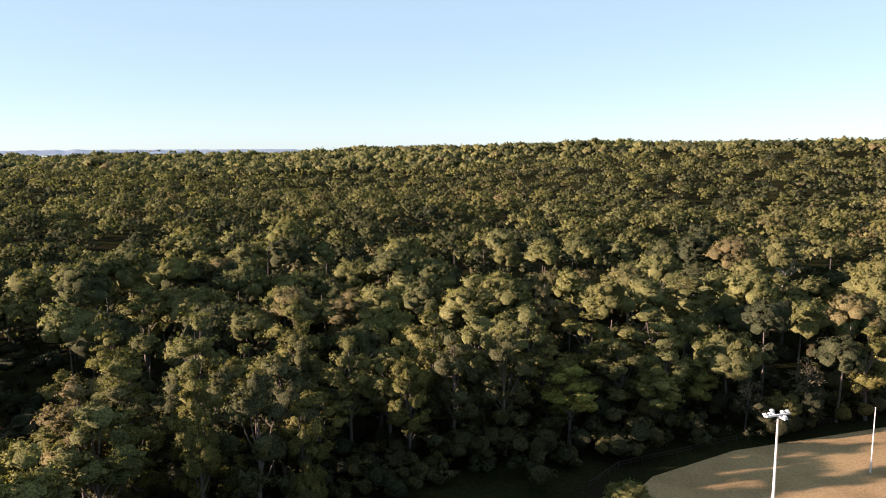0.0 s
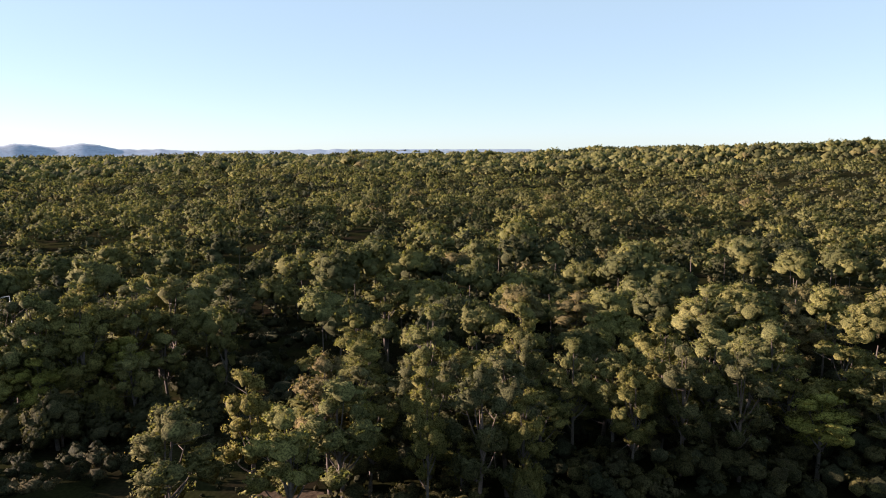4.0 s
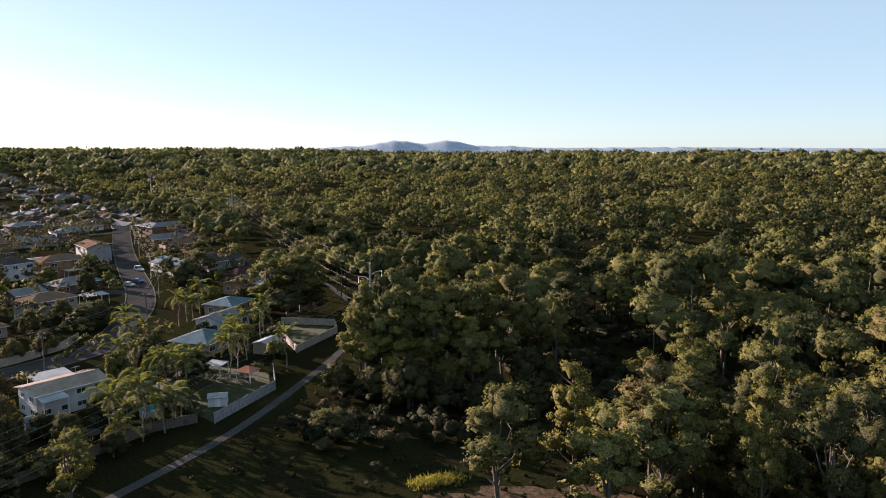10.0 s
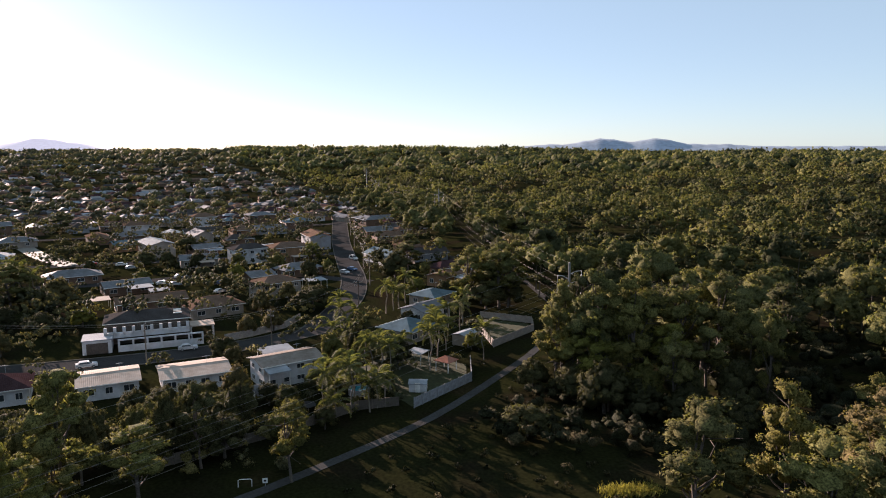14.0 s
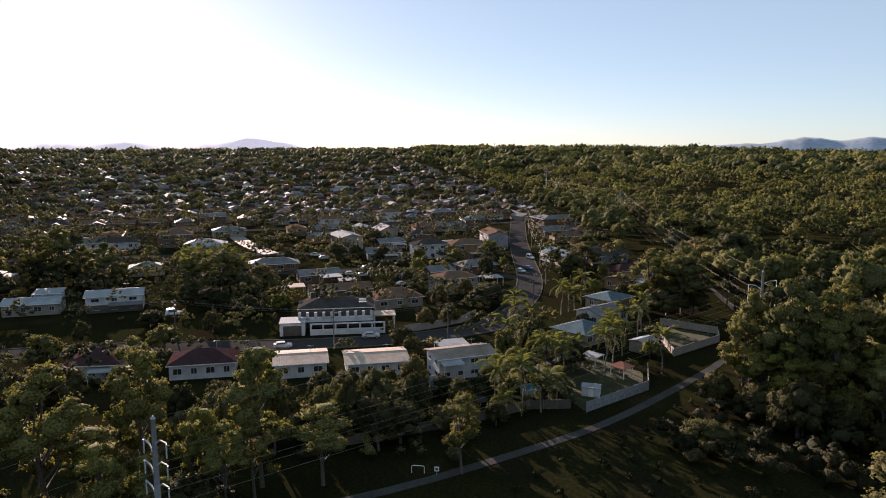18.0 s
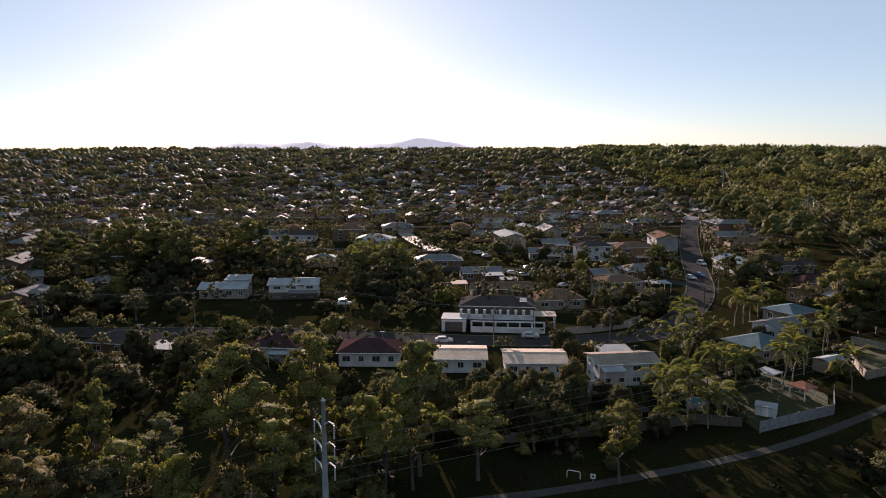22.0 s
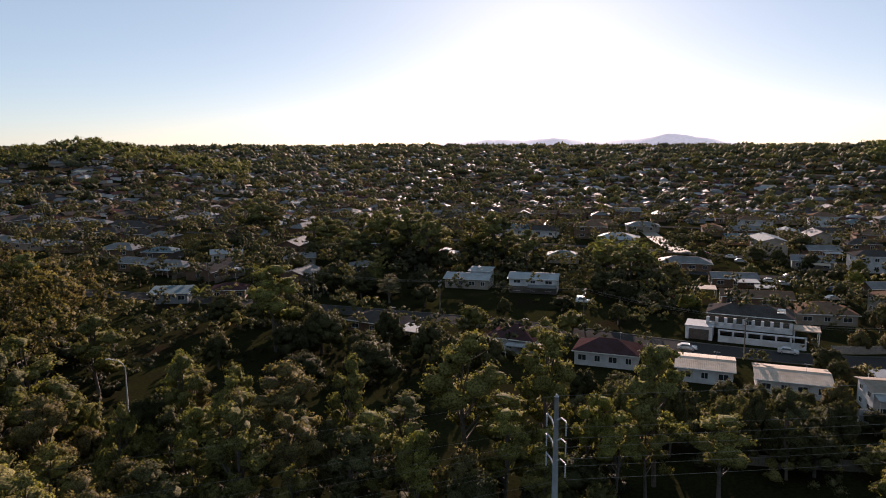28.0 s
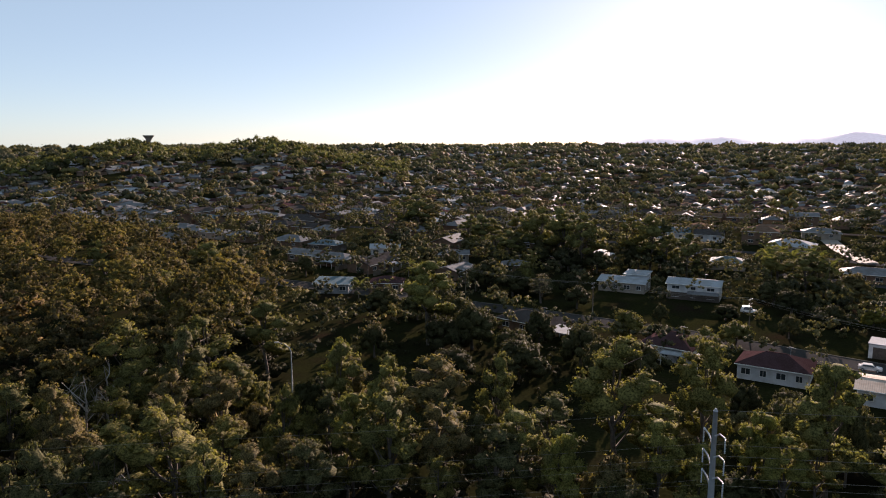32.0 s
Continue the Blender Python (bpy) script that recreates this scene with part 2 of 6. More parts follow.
GOLD = (1 + 5 ** 0.5) / 2
ICO_V = np.array([(-1, GOLD, 0), (1, GOLD, 0), (-1, -GOLD, 0), (1, -GOLD, 0), (0, -1, GOLD), (0, 1, GOLD), (0, -1, -GOLD), (0, 1, -GOLD), (GOLD, 0, -1), (GOLD, 0, 1), (-GOLD, 0, -1), (-GOLD, 0, 1)]) / math.hypot(1, GOLD)


def ball_faces(points, near):
    """The triangles of a small round body, wound outwards: (n, 3) corner numbers."""
    gap = np.linalg.norm(points[:, None] - points[None], axis=2) < near
    out, n = [], len(points)
    for a in range(n):
        for b in range(a + 1, n):
            for c in range(b + 1, n):
                if gap[a, b] and gap[b, c] and gap[a, c]:
                    turn = np.dot(np.cross(points[b] - points[a], points[c] - points[a]), points[a] + points[b] + points[c])
                    out.append((a, b, c) if turn > 0 else (a, c, b))
    return np.array(out)


OCT_V = np.array([(1, 0, 0), (-1, 0, 0), (0, 1, 0), (0, -1, 0), (0, 0, 1), (0, 0, -1)], float)
ICO_F, OCT_F = ball_faces(ICO_V, 1.1), ball_faces(OCT_V, 1.5)


def outward(v, rise):
    """Unit ways from the middle of a crown to its lobes."""
    v = v * np.array([1, 1, rise])
    return v / np.maximum(np.linalg.norm(v, axis=1), 1e-6)[:, None]


def round_spots(rng, n, low):
    """Random ways out of a ball, none lower than low."""
    z, a = rng.uniform(low, 1, n), rng.uniform(0, 2 * np.pi, n)
    s = np.sqrt(1 - z * z)
    return np.stack([s * np.cos(a), s * np.sin(a), z], 1)


def sprays(rng, sides, lobe_radii, tufts, count, size, jitter=0.5, low=-0.4, flat=0.88, core=0.68, fine=True):
    """Leaf sprays over the lobes of a crown: each lobe carries tufts, and each tuft blades round a dense inner mass; sides: the way that each lobe faces.
    Gives the triangles relative to their lobe's centre, their normals, and the lobe that each belongs to."""
    k = len(lobe_radii) * tufts
    lobe = np.repeat(np.arange(len(lobe_radii)), tufts)
    big = lobe_radii[lobe]
    if tufts > 1:
        way = round_spots(rng, k, -0.3)
        c = way * (big * rng.uniform(0.58, 0.86, k))[:, None] * np.array([1, 1, flat])
        r = big * rng.uniform(0.28, 0.46, k)
    else:
        way, c, r = np.zeros((k, 3)), np.zeros((k, 3)), big
    n = k * count
    tuft = np.repeat(np.arange(k), count)
    out = round_spots(rng, n, low)
    p = c[tuft] + out * (r[tuft] * rng.uniform(0.7, 1.16, n))[:, None] * np.array([1, 1, flat])
    nrm = out + jitter * rng.normal(size=(n, 3))
    nrm /= np.linalg.norm(nrm, axis=1)[:, None]
    u = np.cross(nrm, rng.normal(size=(n, 3)))
    u /= np.linalg.norm(u, axis=1)[:, None]
    w = np.cross(nrm, u)
    l = (size * rng.uniform(0.6, 1.35, n))[:, None]
    b = l * rng.uniform(0.45, 0.75, n)[:, None]
    blades = np.stack([p - u * l, p + u * l * 0.6 - w * b, p + u * l * 0.7 + w * b], 1)
    facing = 0.45 * out + 0.35 * way[tuft] + 0.35 * nrm + 0.6 * sides[lobe[tuft]]
    normals = np.repeat(facing[:, None, :], 3, 1)
    if not core:
        return blades, normals, lobe[tuft]
    tris, facing, owner = [blades], [normals], [lobe[tuft]]
    inner = [(OCT_V, OCT_F, r * core, c, way, lobe)]
    if fine:
        j = len(lobe_radii)
        inner.append((ICO_V, ICO_F, lobe_radii * (0.64 if tufts > 1 else core * 0.9), np.zeros((j, 3)), np.zeros((j, 3)), np.arange(j)))
    for ball, faces, rad, mid, lean, own in inner:
        body = ball[None] * rad[:, None, None] * rng.uniform(0.78, 1.2, (len(rad), len(ball), 1)) * np.array([1, 1, flat]) + mid[:, None, :]
        tris.append(body[:, faces].reshape(-1, 3, 3))
        facing.append((0.7 * ball[None] + 0.4 * lean[:, None, :] + 0.5 * sides[own][:, None, :])[:, faces].reshape(-1, 3, 3))
        owner.append(np.repeat(own, len(faces)))
    return np.concatenate(tris), np.concatenate(facing), np.concatenate(owner)


# ---- the lie of the land ----
def smooth_step(a, b, v):
    t = np.clip((v - a) / (b - a), 0, 1)
    return t * t * (3 - 2 * t)


def land(x, y):
    """Height of the ground, for numbers or arrays."""
    x, y = np.asarray(x, float), np.asarray(y, float)
    d = np.hypot(x, y)
    az = np.degrees(np.arctan2(-x, y))
    z = 10 * smooth_step(450, 3200, d) * (1 - 1.9 * smooth_step(6, 15, az) * smooth_step(62, 50, az))
    z = z + 6.5 * smooth_step(380, 700, d) * np.sin(x / 210 + 1.0) * np.cos(y / 260)
    z = z + 6.5 * smooth_step(200, 420, d) * np.sin(x / 95 + 0.6 * np.sin(y / 120)) * np.cos(y / 110 + 0.4) * (az < 62)
    z = z + 26 * smooth_step(450, 950, d) * smooth_step(12, -12, az) * (1 - 0.5 * smooth_step(1500, 2500, d))
    z = z + 31 * np.exp(-((d - 920) / 280) ** 2) * np.maximum(np.exp(-((az - 137) / 8.0) ** 2), 0.92 * np.exp(-((az - 147) / 6.5) ** 2))
    z = z + 19 * np.exp(-((d - 1900) / 600) ** 2) * np.exp(-((az - 82) / 13.0) ** 2)
    return z


def ground_at(x, y):
    return float(land(x, y))


def ground_sheet():
    radii = [0.0] + list(np.geomspace(12, 4900, 90))
    steps = 288
    b = Build()
    verts = [(0, 0, 0)]
    for r in radii[1:]:
        for s in range(steps):
            px, py = polar(360 * s / steps - 120, r)
            verts.append((px, py, ground_at(px, py)))
    faces = [(0, 1 + s, 1 + (s + 1) % steps) for s in range(steps)]
    for k in range(len(radii) - 2):
        o = 1 + k * steps
        for s in range(steps):
            t = (s + 1) % steps
            faces.append((o + s, o + steps + s, o + steps + t, o + t))
    b.add(verts, faces)
    m, nt, bs = nodes_of("leaf litter and dry grass")
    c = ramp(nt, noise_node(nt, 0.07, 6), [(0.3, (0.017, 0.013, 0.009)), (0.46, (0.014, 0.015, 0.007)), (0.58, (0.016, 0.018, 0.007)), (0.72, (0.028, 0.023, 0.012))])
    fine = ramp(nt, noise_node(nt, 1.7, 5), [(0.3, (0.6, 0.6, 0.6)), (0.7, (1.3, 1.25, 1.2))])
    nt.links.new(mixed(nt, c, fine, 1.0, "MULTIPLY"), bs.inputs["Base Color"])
    bs.inputs["Roughness"].default_value = 0.95
    bs.inputs["Specular IOR Level"].default_value = 0.0
    bumped(nt, bs, noise_node(nt, 3.0, 6), 0.4, 0.05)
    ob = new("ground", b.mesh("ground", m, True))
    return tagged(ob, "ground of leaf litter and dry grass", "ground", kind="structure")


ground_sheet()


def strip(name, pts, width, z, material, label, category, thick=0.0):
    """A flat band along a line of points."""
    pts = [Vector((*p, 0)) for p in pts]
    fine = []
    for a, c in zip(pts, pts[1:]):
        n = max(1, int((c - a).length / 6))
        fine += [a.lerp(c, k / n) for k in range(n)]
    fine.append(pts[-1])
    for _ in range(3):
        fine = [fine[0]] + [(fine[k - 1] + 2 * fine[k] + fine[k + 1]) / 4 for k in range(1, len(fine) - 1)] + [fine[-1]]
    b = Build()
    verts = []
    for k, p in enumerate(fine):
        way = (fine[min(k + 1, len(fine) - 1)] - fine[max(k - 1, 0)]).normalized()
        side = Vector((-way.y, way.x, 0)) * width / 2
        g = ground_at(p.x, p.y) + z
        verts += [(p.x + side.x, p.y + side.y, g), (p.x - side.x, p.y - side.y, g), (p.x + side.x, p.y + side.y, g - 0.3), (p.x - side.x, p.y - side.y, g - 0.3)]
    faces = []
    for k in range(len(fine) - 1):
        o = 4 * k
        faces += [(o, o + 1, o + 5, o + 4), (o + 2, o, o + 4, o + 6), (o + 1, o + 3, o + 7, o + 5)]
    b.add(verts, faces)
    ob = new(name, b.mesh(name, material))
    return tagged(ob, label, category, kind="structure"), fine


def kerb_beside(fine, offset):
    b = Build()
    verts, faces = [], []
    for k, p in enumerate(fine):
        way = (fine[min(k + 1, len(fine) - 1)] - fine[max(k - 1, 0)]).normalized()
        n = Vector((-way.y, way.x, 0))
        a, c = p + n * offset, p + n * (offset + math.copysign(0.35, offset))
        g = ground_at(p.x, p.y)
        verts += [(a.x, a.y, g - 0.1), (a.x, a.y, g + 0.17), (c.x, c.y, g + 0.17), (c.x, c.y, g - 0.1)]
    for k in range(len(fine) - 1):
        o = 4 * k
        for s in range(3):
            faces.append((o + s, o + s + 1, o + s + 5, o + s + 4))
    b.add(verts, faces)
    ob = new("kerb", b.mesh("kerb", KERB))
    tagged(ob, "pale concrete kerb along the asphalt street", "kerb", kind="structure")


ROAD_A = [(-150, -330), (-160, -240), (-172, -150), (-176, -80), (-176, -41), (-171, -10), (-169.5, 4), (-168.8, 18), (-169.2, 32), (-172, 42), (-177, 51)]
ROAD_B = [(-172.6, 47.5), (-189.6, 59.8), (-214.5, 73.8), (-242, 83.7), (-271, 91.3), (-300, 99.2), (-336, 109.5), (-437, 142), (-560, 190)]
ROAD_C = [(-232, 86), (-262, 62), (-272, 36), (-268, 5), (-276, -40)]
ROAD_D = [(-300, 101), (-310, 40), (-322, -40), (-322, -140), (-300, -260)]
ROAD_E = [(-420, 134), (-410, 30), (-415, -120), (-380, -300)]
DRIVE = [(-384, -30), (-350, -22), (-318, -10)]
ROADS = [ROAD_A, ROAD_B, ROAD_C, ROAD_D, ROAD_E]
for k, line in enumerate(ROADS):
    wide = (8.4, 8.4, 6.5, 7, 7)[k]
    _, fine = strip("road", line, wide, 0.03 + 0.006 * k, ASPHALT, "worn grey asphalt suburban street", "road")
    if k < 2:
        kerb_beside(fine, wide / 2)
        kerb_beside(fine, -wide / 2)
strip("driveway", DRIVE, 7.5, 0.06, CONCRETE, "wide pale concrete driveway catching the sun", "driveway")
strip("footpath", [(-86, -14), (-91, 4), (-93.3, 17.7), (-98.8, 27.5), (-102.7, 39.7), (-108.2, 51.7), (-118.7, 67.8), (-136.1, 93.1), (-165, 120), (-215, 138)], 1.9, 0.05, surface("old grey path concrete", (0.056, 0.056, 0.056), 0.95, fine=2, coarse=0.2, spread=0.2, gloss=0.0),
      "winding weathered concrete footpath through the easement", "footpath")


def sports_field():
    m, nt, bs = nodes_of("dry mown grass")
    c = ramp(nt, noise_node(nt, 0.12, 6), [(0.3, (0.22, 0.148, 0.074)), (0.55, (0.3, 0.205, 0.107)), (0.75, (0.275, 0.2, 0.1))])
    f = ramp(nt, noise_node(nt, 2.5, 5), [(0.3, (0.75, 0.75, 0.75)), (0.7, (1.15, 1.15, 1.15))])
    nt.links.new(mixed(nt, c, f, 1.0, "MULTIPLY"), bs.inputs["Base Color"])
    bs.inputs["Roughness"].default_value = 0.95
    bs.inputs["Specular IOR Level"].default_value = 0.0
    bumped(nt, bs, noise_node(nt, 5.0), 0.5, 0.08)
    edge = [(8, 70), (18, 86), (27, 98), (42, 107), (72, 117), (110, 127), (150, 132), (170, 60), (120, 20), (40, 30)]
    b = Build()
    b.add([(px, py, 0.05) for px, py in edge] + [(px, py, -0.2) for px, py in edge], [tuple(reversed(range(10)))] + [(k, (k + 1) % 10, 10 + (k + 1) % 10, 10 + k) for k in range(10)])
    ob = new("sports_field", b.mesh("sports_field", m))
    tagged(ob, "dry straw-coloured sports field beside the bush", "field", kind="structure")


sports_field()


# ---- trees ----
def gum_meshes(seed, style, dome_form=False):
    """Trunk and crown of a tree 20 m high with a crown 5 m in radius; dome_form: a low round crown on a short trunk."""
    rng = np.random.default_rng(seed)
    H, R = 20.0, 5.0
    k = 14
    low = 0.2 if style == 1 else 0.27
    ring = np.sqrt((np.arange(k) + rng.uniform(0.1, 0.9, k)) / k)
    ang, rho = 2.4 * np.arange(k) + rng.uniform(-0.5, 0.5, k), R * 0.64 * ring
    dome = np.sqrt(np.clip(1 - (rho / R / 0.8) ** 2, 0, 1))
    hang = np.where(np.arange(k) % 2 == 1, rng.uniform(0.15, 0.7, k), rng.uniform(0.8, 1.0, k))
    top = H * (low + (0.87 - low) * dome * hang)
    top[0], rho[0] = H * 0.88, 0.5
    centres = np.stack([rho * np.cos(ang), rho * np.sin(ang), top], 1)
    if dome_form:     # its natural height is 8 m
        tilt = (np.arange(k) + rng.uniform(0, 1, k)) / k
        centres = np.stack([R * 0.6 * np.sqrt(1 - tilt ** 2) * np.cos(ang), R * 0.6 * np.sqrt(1 - tilt ** 2) * np.sin(ang), 2.0 + 3.7 * tilt], 1)
    radii = R * rng.uniform(0.32, 0.46, k)
    q, normals, lobe = sprays(rng, outward(centres - np.array([0, 0, 3.4 if dome_form else H * 0.52]), 0.8), radii, 7, {6: 14}.get(style, 26), 0.24 if style == 6 else 0.185, core=0 if style == 6 else 0.64)
    q = q + centres[lobe][:, None, :]
    if dome_form:
        q = q * np.array([1, 1, 2.5])
    crown = leaf_mesh("crown", q, normals, LEAVES[style])
    b = Build()
    lean = rng.normal(size=2) * 0.5
    spine = [(0, 0, -0.4), (lean[0] * 0.3, lean[1] * 0.3, H * 0.2), (lean[0] * 0.8, lean[1] * 0.8, H * 0.42), (lean[0] * 0.9, lean[1] * 1.1, H * 0.6), (lean[0] * 0.6, lean[1] * 0.9, H * 0.84)]
    b.tube(spine, [0.34, 0.27, 0.21, 0.14, 0.04], 7)
    for j in range(0 if dome_form else 12):
        c = Vector(centres[j])
        z0 = max(H * 0.26, min(c.z * 0.62, H * 0.6))
        t = (z0 / H - 0.2) / 0.22
        start = Vector((lean[0] * min(0.9, 0.3 + 0.25 * t), lean[1] * min(1.0, 0.3 + 0.3 * t), z0))
        mid = start.lerp(c, 0.5) + Vector((0, 0, -0.08 * (c - start).length))
        b.tube([start, mid, c], [0.13, 0.09, 0.03], 5)
        for _ in range(1 if style != 6 else 5):
            tip = c + Vector(rng.normal(size=3)) * radii[j] * 0.7
            b.tube([mid.lerp(c, 0.5), tip], [0.05, 0.02], 4)
    trunk = b.mesh("trunk", BARK if style != 1 else BARK_DARK, True)
    return trunk, crown


GUMS = {}
for style in range(8):
    GUMS[style] = [gum_meshes(11 * style + v + 1, style, style == 7) for v in range(3 if style in (1, 2, 3, 4) else 2)]
LOW_GUMS = {style: [gum_meshes(90 + 5 * style + v, style, True) for v in range(2)] for style in (0, 1, 3, 4, 5)}
TREE_WORDS = {
    0: ("tall green gum tree with an open layered crown", "tree"),
    1: ("dense dark green tree with a rounded crown", "tree"),
    2: ("grey-green gum tree with billowing leaf clumps", "tree"),
    3: ("olive gum tree with a sunlit crown and pale trunk", "tree"),
    4: ("yellow-green gum tree with bright sunlit leaves", "tree"),
    5: ("gum tree with a brown-tinged thinning crown", "tree"),
    7: ("low dense dark tree with a rounded dome", "tree"),
    6: ("pale half-bare tree with dry twigs", "tree"),
}
tree_rng = np.random.default_rng(5)
PLACED = []


def gum(x, y, height, radius, style):
    """One tree with its trunk and crown, standing on the ground."""
    kinds = LOW_GUMS[style] if style in LOW_GUMS and height < 11.5 and radius > 0.3 * height else GUMS[style]
    trunk, crown = kinds[int(tree_rng.integers(len(kinds)))]
    m = pose(x, y, ground_at(x, y), 0, 0, float(tree_rng.uniform(0, 360))) @ Matrix.Diagonal((radius / 5, radius / 5, height / 20, 1))
    label, cat = TREE_WORDS[style]
    ob = thing("tree", m, label, cat, "trees of the bush")
    part("trunk", trunk, None, ob)
    part("crown", crown, None, ob)
    PLACED.append((x, y, radius))
    return ob


def grove(x, y, height, radius, style):
    """Three tall trees whose crowns meet, with two low ones at their feet."""
    r = min(radius, 13) * 0.62
    for k in range(3):
        a = 2.1 * k + 0.4
        gum(x + 0.62 * r * math.cos(a), y + 0.95 * r * math.sin(a), height * (1, 0.88, 0.94)[k], r, (2, style, 3)[k])
    gum(x + 0.5 * r, y - 0.3 * r, height * 0.5, r * 1.0, 7)
    gum(x + 0.3 * r, y + 1.1 * r, height * 0.42, r * 0.85, 7)


# the edge of the bush beside the easement
gum(-113.0, 83.0, 22.5, 5.5, 2)
gum(-106.5, 85.0, 25.5, 6.0, 2)
gum(-110.0, 78.5, 18.0, 4.5, 3)
gum(-100.5, 89.0, 25.0, 6.5, 3)
gum(-104.0, 95.0, 24.0, 6.0, 1)
# lighter styles 3 and 4 in front put sunlight into the leaf colour
for az, d, h, r, st in ((50.5, 137, 24, 6.5, 2), (47.5, 141, 25, 6.8, 3), (44.5, 144, 25, 6.6, 2), (41.5, 147, 24.5, 6.4, 0), (52.5, 147, 23, 6.0, 1), (48.5, 151, 24, 6.4, 2), (43, 155, 24, 6.4, 3), (53.8, 140, 21, 5.0, 2),
                         (51, 131.5, 15, 5.0, 4), (48.5, 133, 16, 5.0, 3), (45.5, 136, 16, 5.0, 4), (42.5, 138, 15, 5.2, 2), (53.2, 134, 15, 4.6, 4), (47, 128, 10.5, 4.0, 3), (44, 130, 10, 4.2, 1), (50, 126.5, 9, 3.8, 1)):
    gum(*polar(az, d), h, r, st)
gum(-54.8, 73.9, 21.0, 5.0, 3)
gum(-56.9, 61.9, 20.0, 6.2, 0)
gum(-44.7, 66.8, 19.0, 5.8, 4)
gum(-47.7, 81.8, 21.0, 5.5, 5)
gum(-41.1, 103.7, 24.0, 6.3, 2)
gum(-30.1, 120.2, 22.0, 5.4, 0)
gum(-17.5, 102.2, 21.0, 4.8, 2)
gum(-31.4, 77.7, 20.0, 3.5, 3)
gum(-98.2, 128.9, 20.0, 7.2, 1)
gum(-113.8, 114.2, 21.0, 7.6, 1)
gum(-68.4, 144.6, 20.0, 7.1, 0)
gum(0.2, 141.8, 23.0, 7.5, 4)
gum(-25.4, 149.8, 18.0, 6.4, 5)
gum(-9.5, 104.0, 20.0, 5.1, 3)
gum(-20.8, 85.9, 18.0, 3.6, 3)
gum(-20.4, 84.1, 9.0, 3.1, 3)
gum(-82.7, 104.8, 19.0, 3.0, 0)
gum(-89.7, 90.2, 17.0, 4.0, 4)
gum(-56.7, 108.4, 20.0, 5.5, 3)
gum(-104.7, 94.1, 16.0, 5.5, 1)
gum(-86.3, 102.1, 12.0, 4.9, 7)
gum(-94.3, 62.3, 6.5, 4.6, 1)
gum(-96.5, 80.1, 12.0, 5.4, 7)
gum(-112.0, 75.0, 8.0, 4.0, 7)
gum(-104.5, 79.5, 9.0, 5.0, 7)
gum(-99.0, 84.0, 8.0, 4.5, 7)
gum(-93.0, 86.0, 8.0, 4.5, 7)
gum(-86.0, 90.0, 8.5, 5.0, 7)
gum(-79.0, 93.0, 9.0, 5.0, 7)
# field side
gum(16.5, 108.6, 14.0, 5.6, 4)
gum(30.8, 112.5, 13.0, 5.1, 4)
gum(58.3, 119.0, 12.0, 3.9, 6)
gum(46.9, 115.2, 11.0, 2.9, 6)
gum(69.3, 119.9, 18.0, 5.3, 3)
gum(69.9, 155.1, 20.0, 7.4, 2)
gum(49.2, 155.5, 20.0, 8.7, 2)
gum(34.4, 130.9, 18.0, 8.0, 2)
gum(0.7, 150.7, 21.0, 7.9, 4)
gum(16.2, 142.9, 20.0, 6.4, 5)
gum(20.8, 87.1, 5.0, 4.2, 4)
gum(-11.6, 103.9, 19.0, 5.2, 2)
gum(-8.6, 99.0, 17.0, 3.7, 3)
gum(-21.1, 95.3, 14.0, 5.3, 3)
gum(-28.8, 83.7, 10.0, 2.6, 3)
gum(40.0, 118.3, 12.0, 4.4, 4)
gum(2.0, 112.0, 22.0, 6.0, 2)
gum(6.0, 105.0, 20.0, 5.2, 1)
gum(-2.0, 104.0, 21.5, 5.2, 1)
gum(-6.0, 117.0, 21.0, 6.0, 3)
gum(11.0, 121.0, 21.0, 6.0, 2)
gum(22.0, 124.0, 20.0, 6.5, 3)
# creek side
gum(-89.6, -30.5, 23.0, 7.2, 3)
gum(-96.8, -20.9, 22.2, 5.2, 3)
gum(-97.5, -5.5, 22.2, 5.4, 4)
gum(-134.0, -92.0, 22.0, 7.5, 4)
grove(-255.4, -113.2, 24, 19, 1)
grove(-296.2, -209.3, 22, 17.2, 5)
gum(-241.6, -96.8, 19.0, 6.2, 6)
gum(-65.6, -68.9, 16.0, 2.8, 3)
gum(-68.9, -59.8, 16.0, 3.4, 4)
gum(-80.8, -54.4, 19.0, 5.6, 5)
gum(-69.8, -54.0, 18.0, 3.7, 5)
gum(-75.5, -38.3, 16.0, 4.0, 4)
gum(-74.8, -33.0, 15.0, 3.0, 4)
gum(-63.8, -56.5, 14.0, 3.6, 3)
gum(-46.2, -68.1, 19.0, 7.1, 3)
gum(-46.9, -61.7, 17.0, 3.3, 4)
gum(-65.6, -104.5, 20.0, 6.6, 3)
gum(-75.4, -99.1, 20.0, 6.9, 3)
gum(-94.5, -103.5, 18.0, 5.5, 0)
grove(-101.4, -141.4, 20, 10, 3)
grove(-122.9, -199.8, 20, 12.1, 5)
grove(-136.6, -171, 20, 9.6, 5)
gum(-92.4, -13.8, 15.0, 3.0, 4)
gum(-63.9, -42.6, 13.0, 2.7, 3)
gum(-75.7, -44.2, 14.0, 2.6, 1)
gum(-89.6, -9.9, 14.0, 4.0, 4)
gum(-93.2, -6.3, 13.0, 3.7, 3)
gum(-88.5, -79.0, 15.5, 4.0, 4)
gum(-77.8, -61.6, 17.0, 3.7, 4)
gum(-92.0, -25.7, 14.0, 4.8, 4)
gum(-85.9, -18.1, 12.0, 2.9, 4)
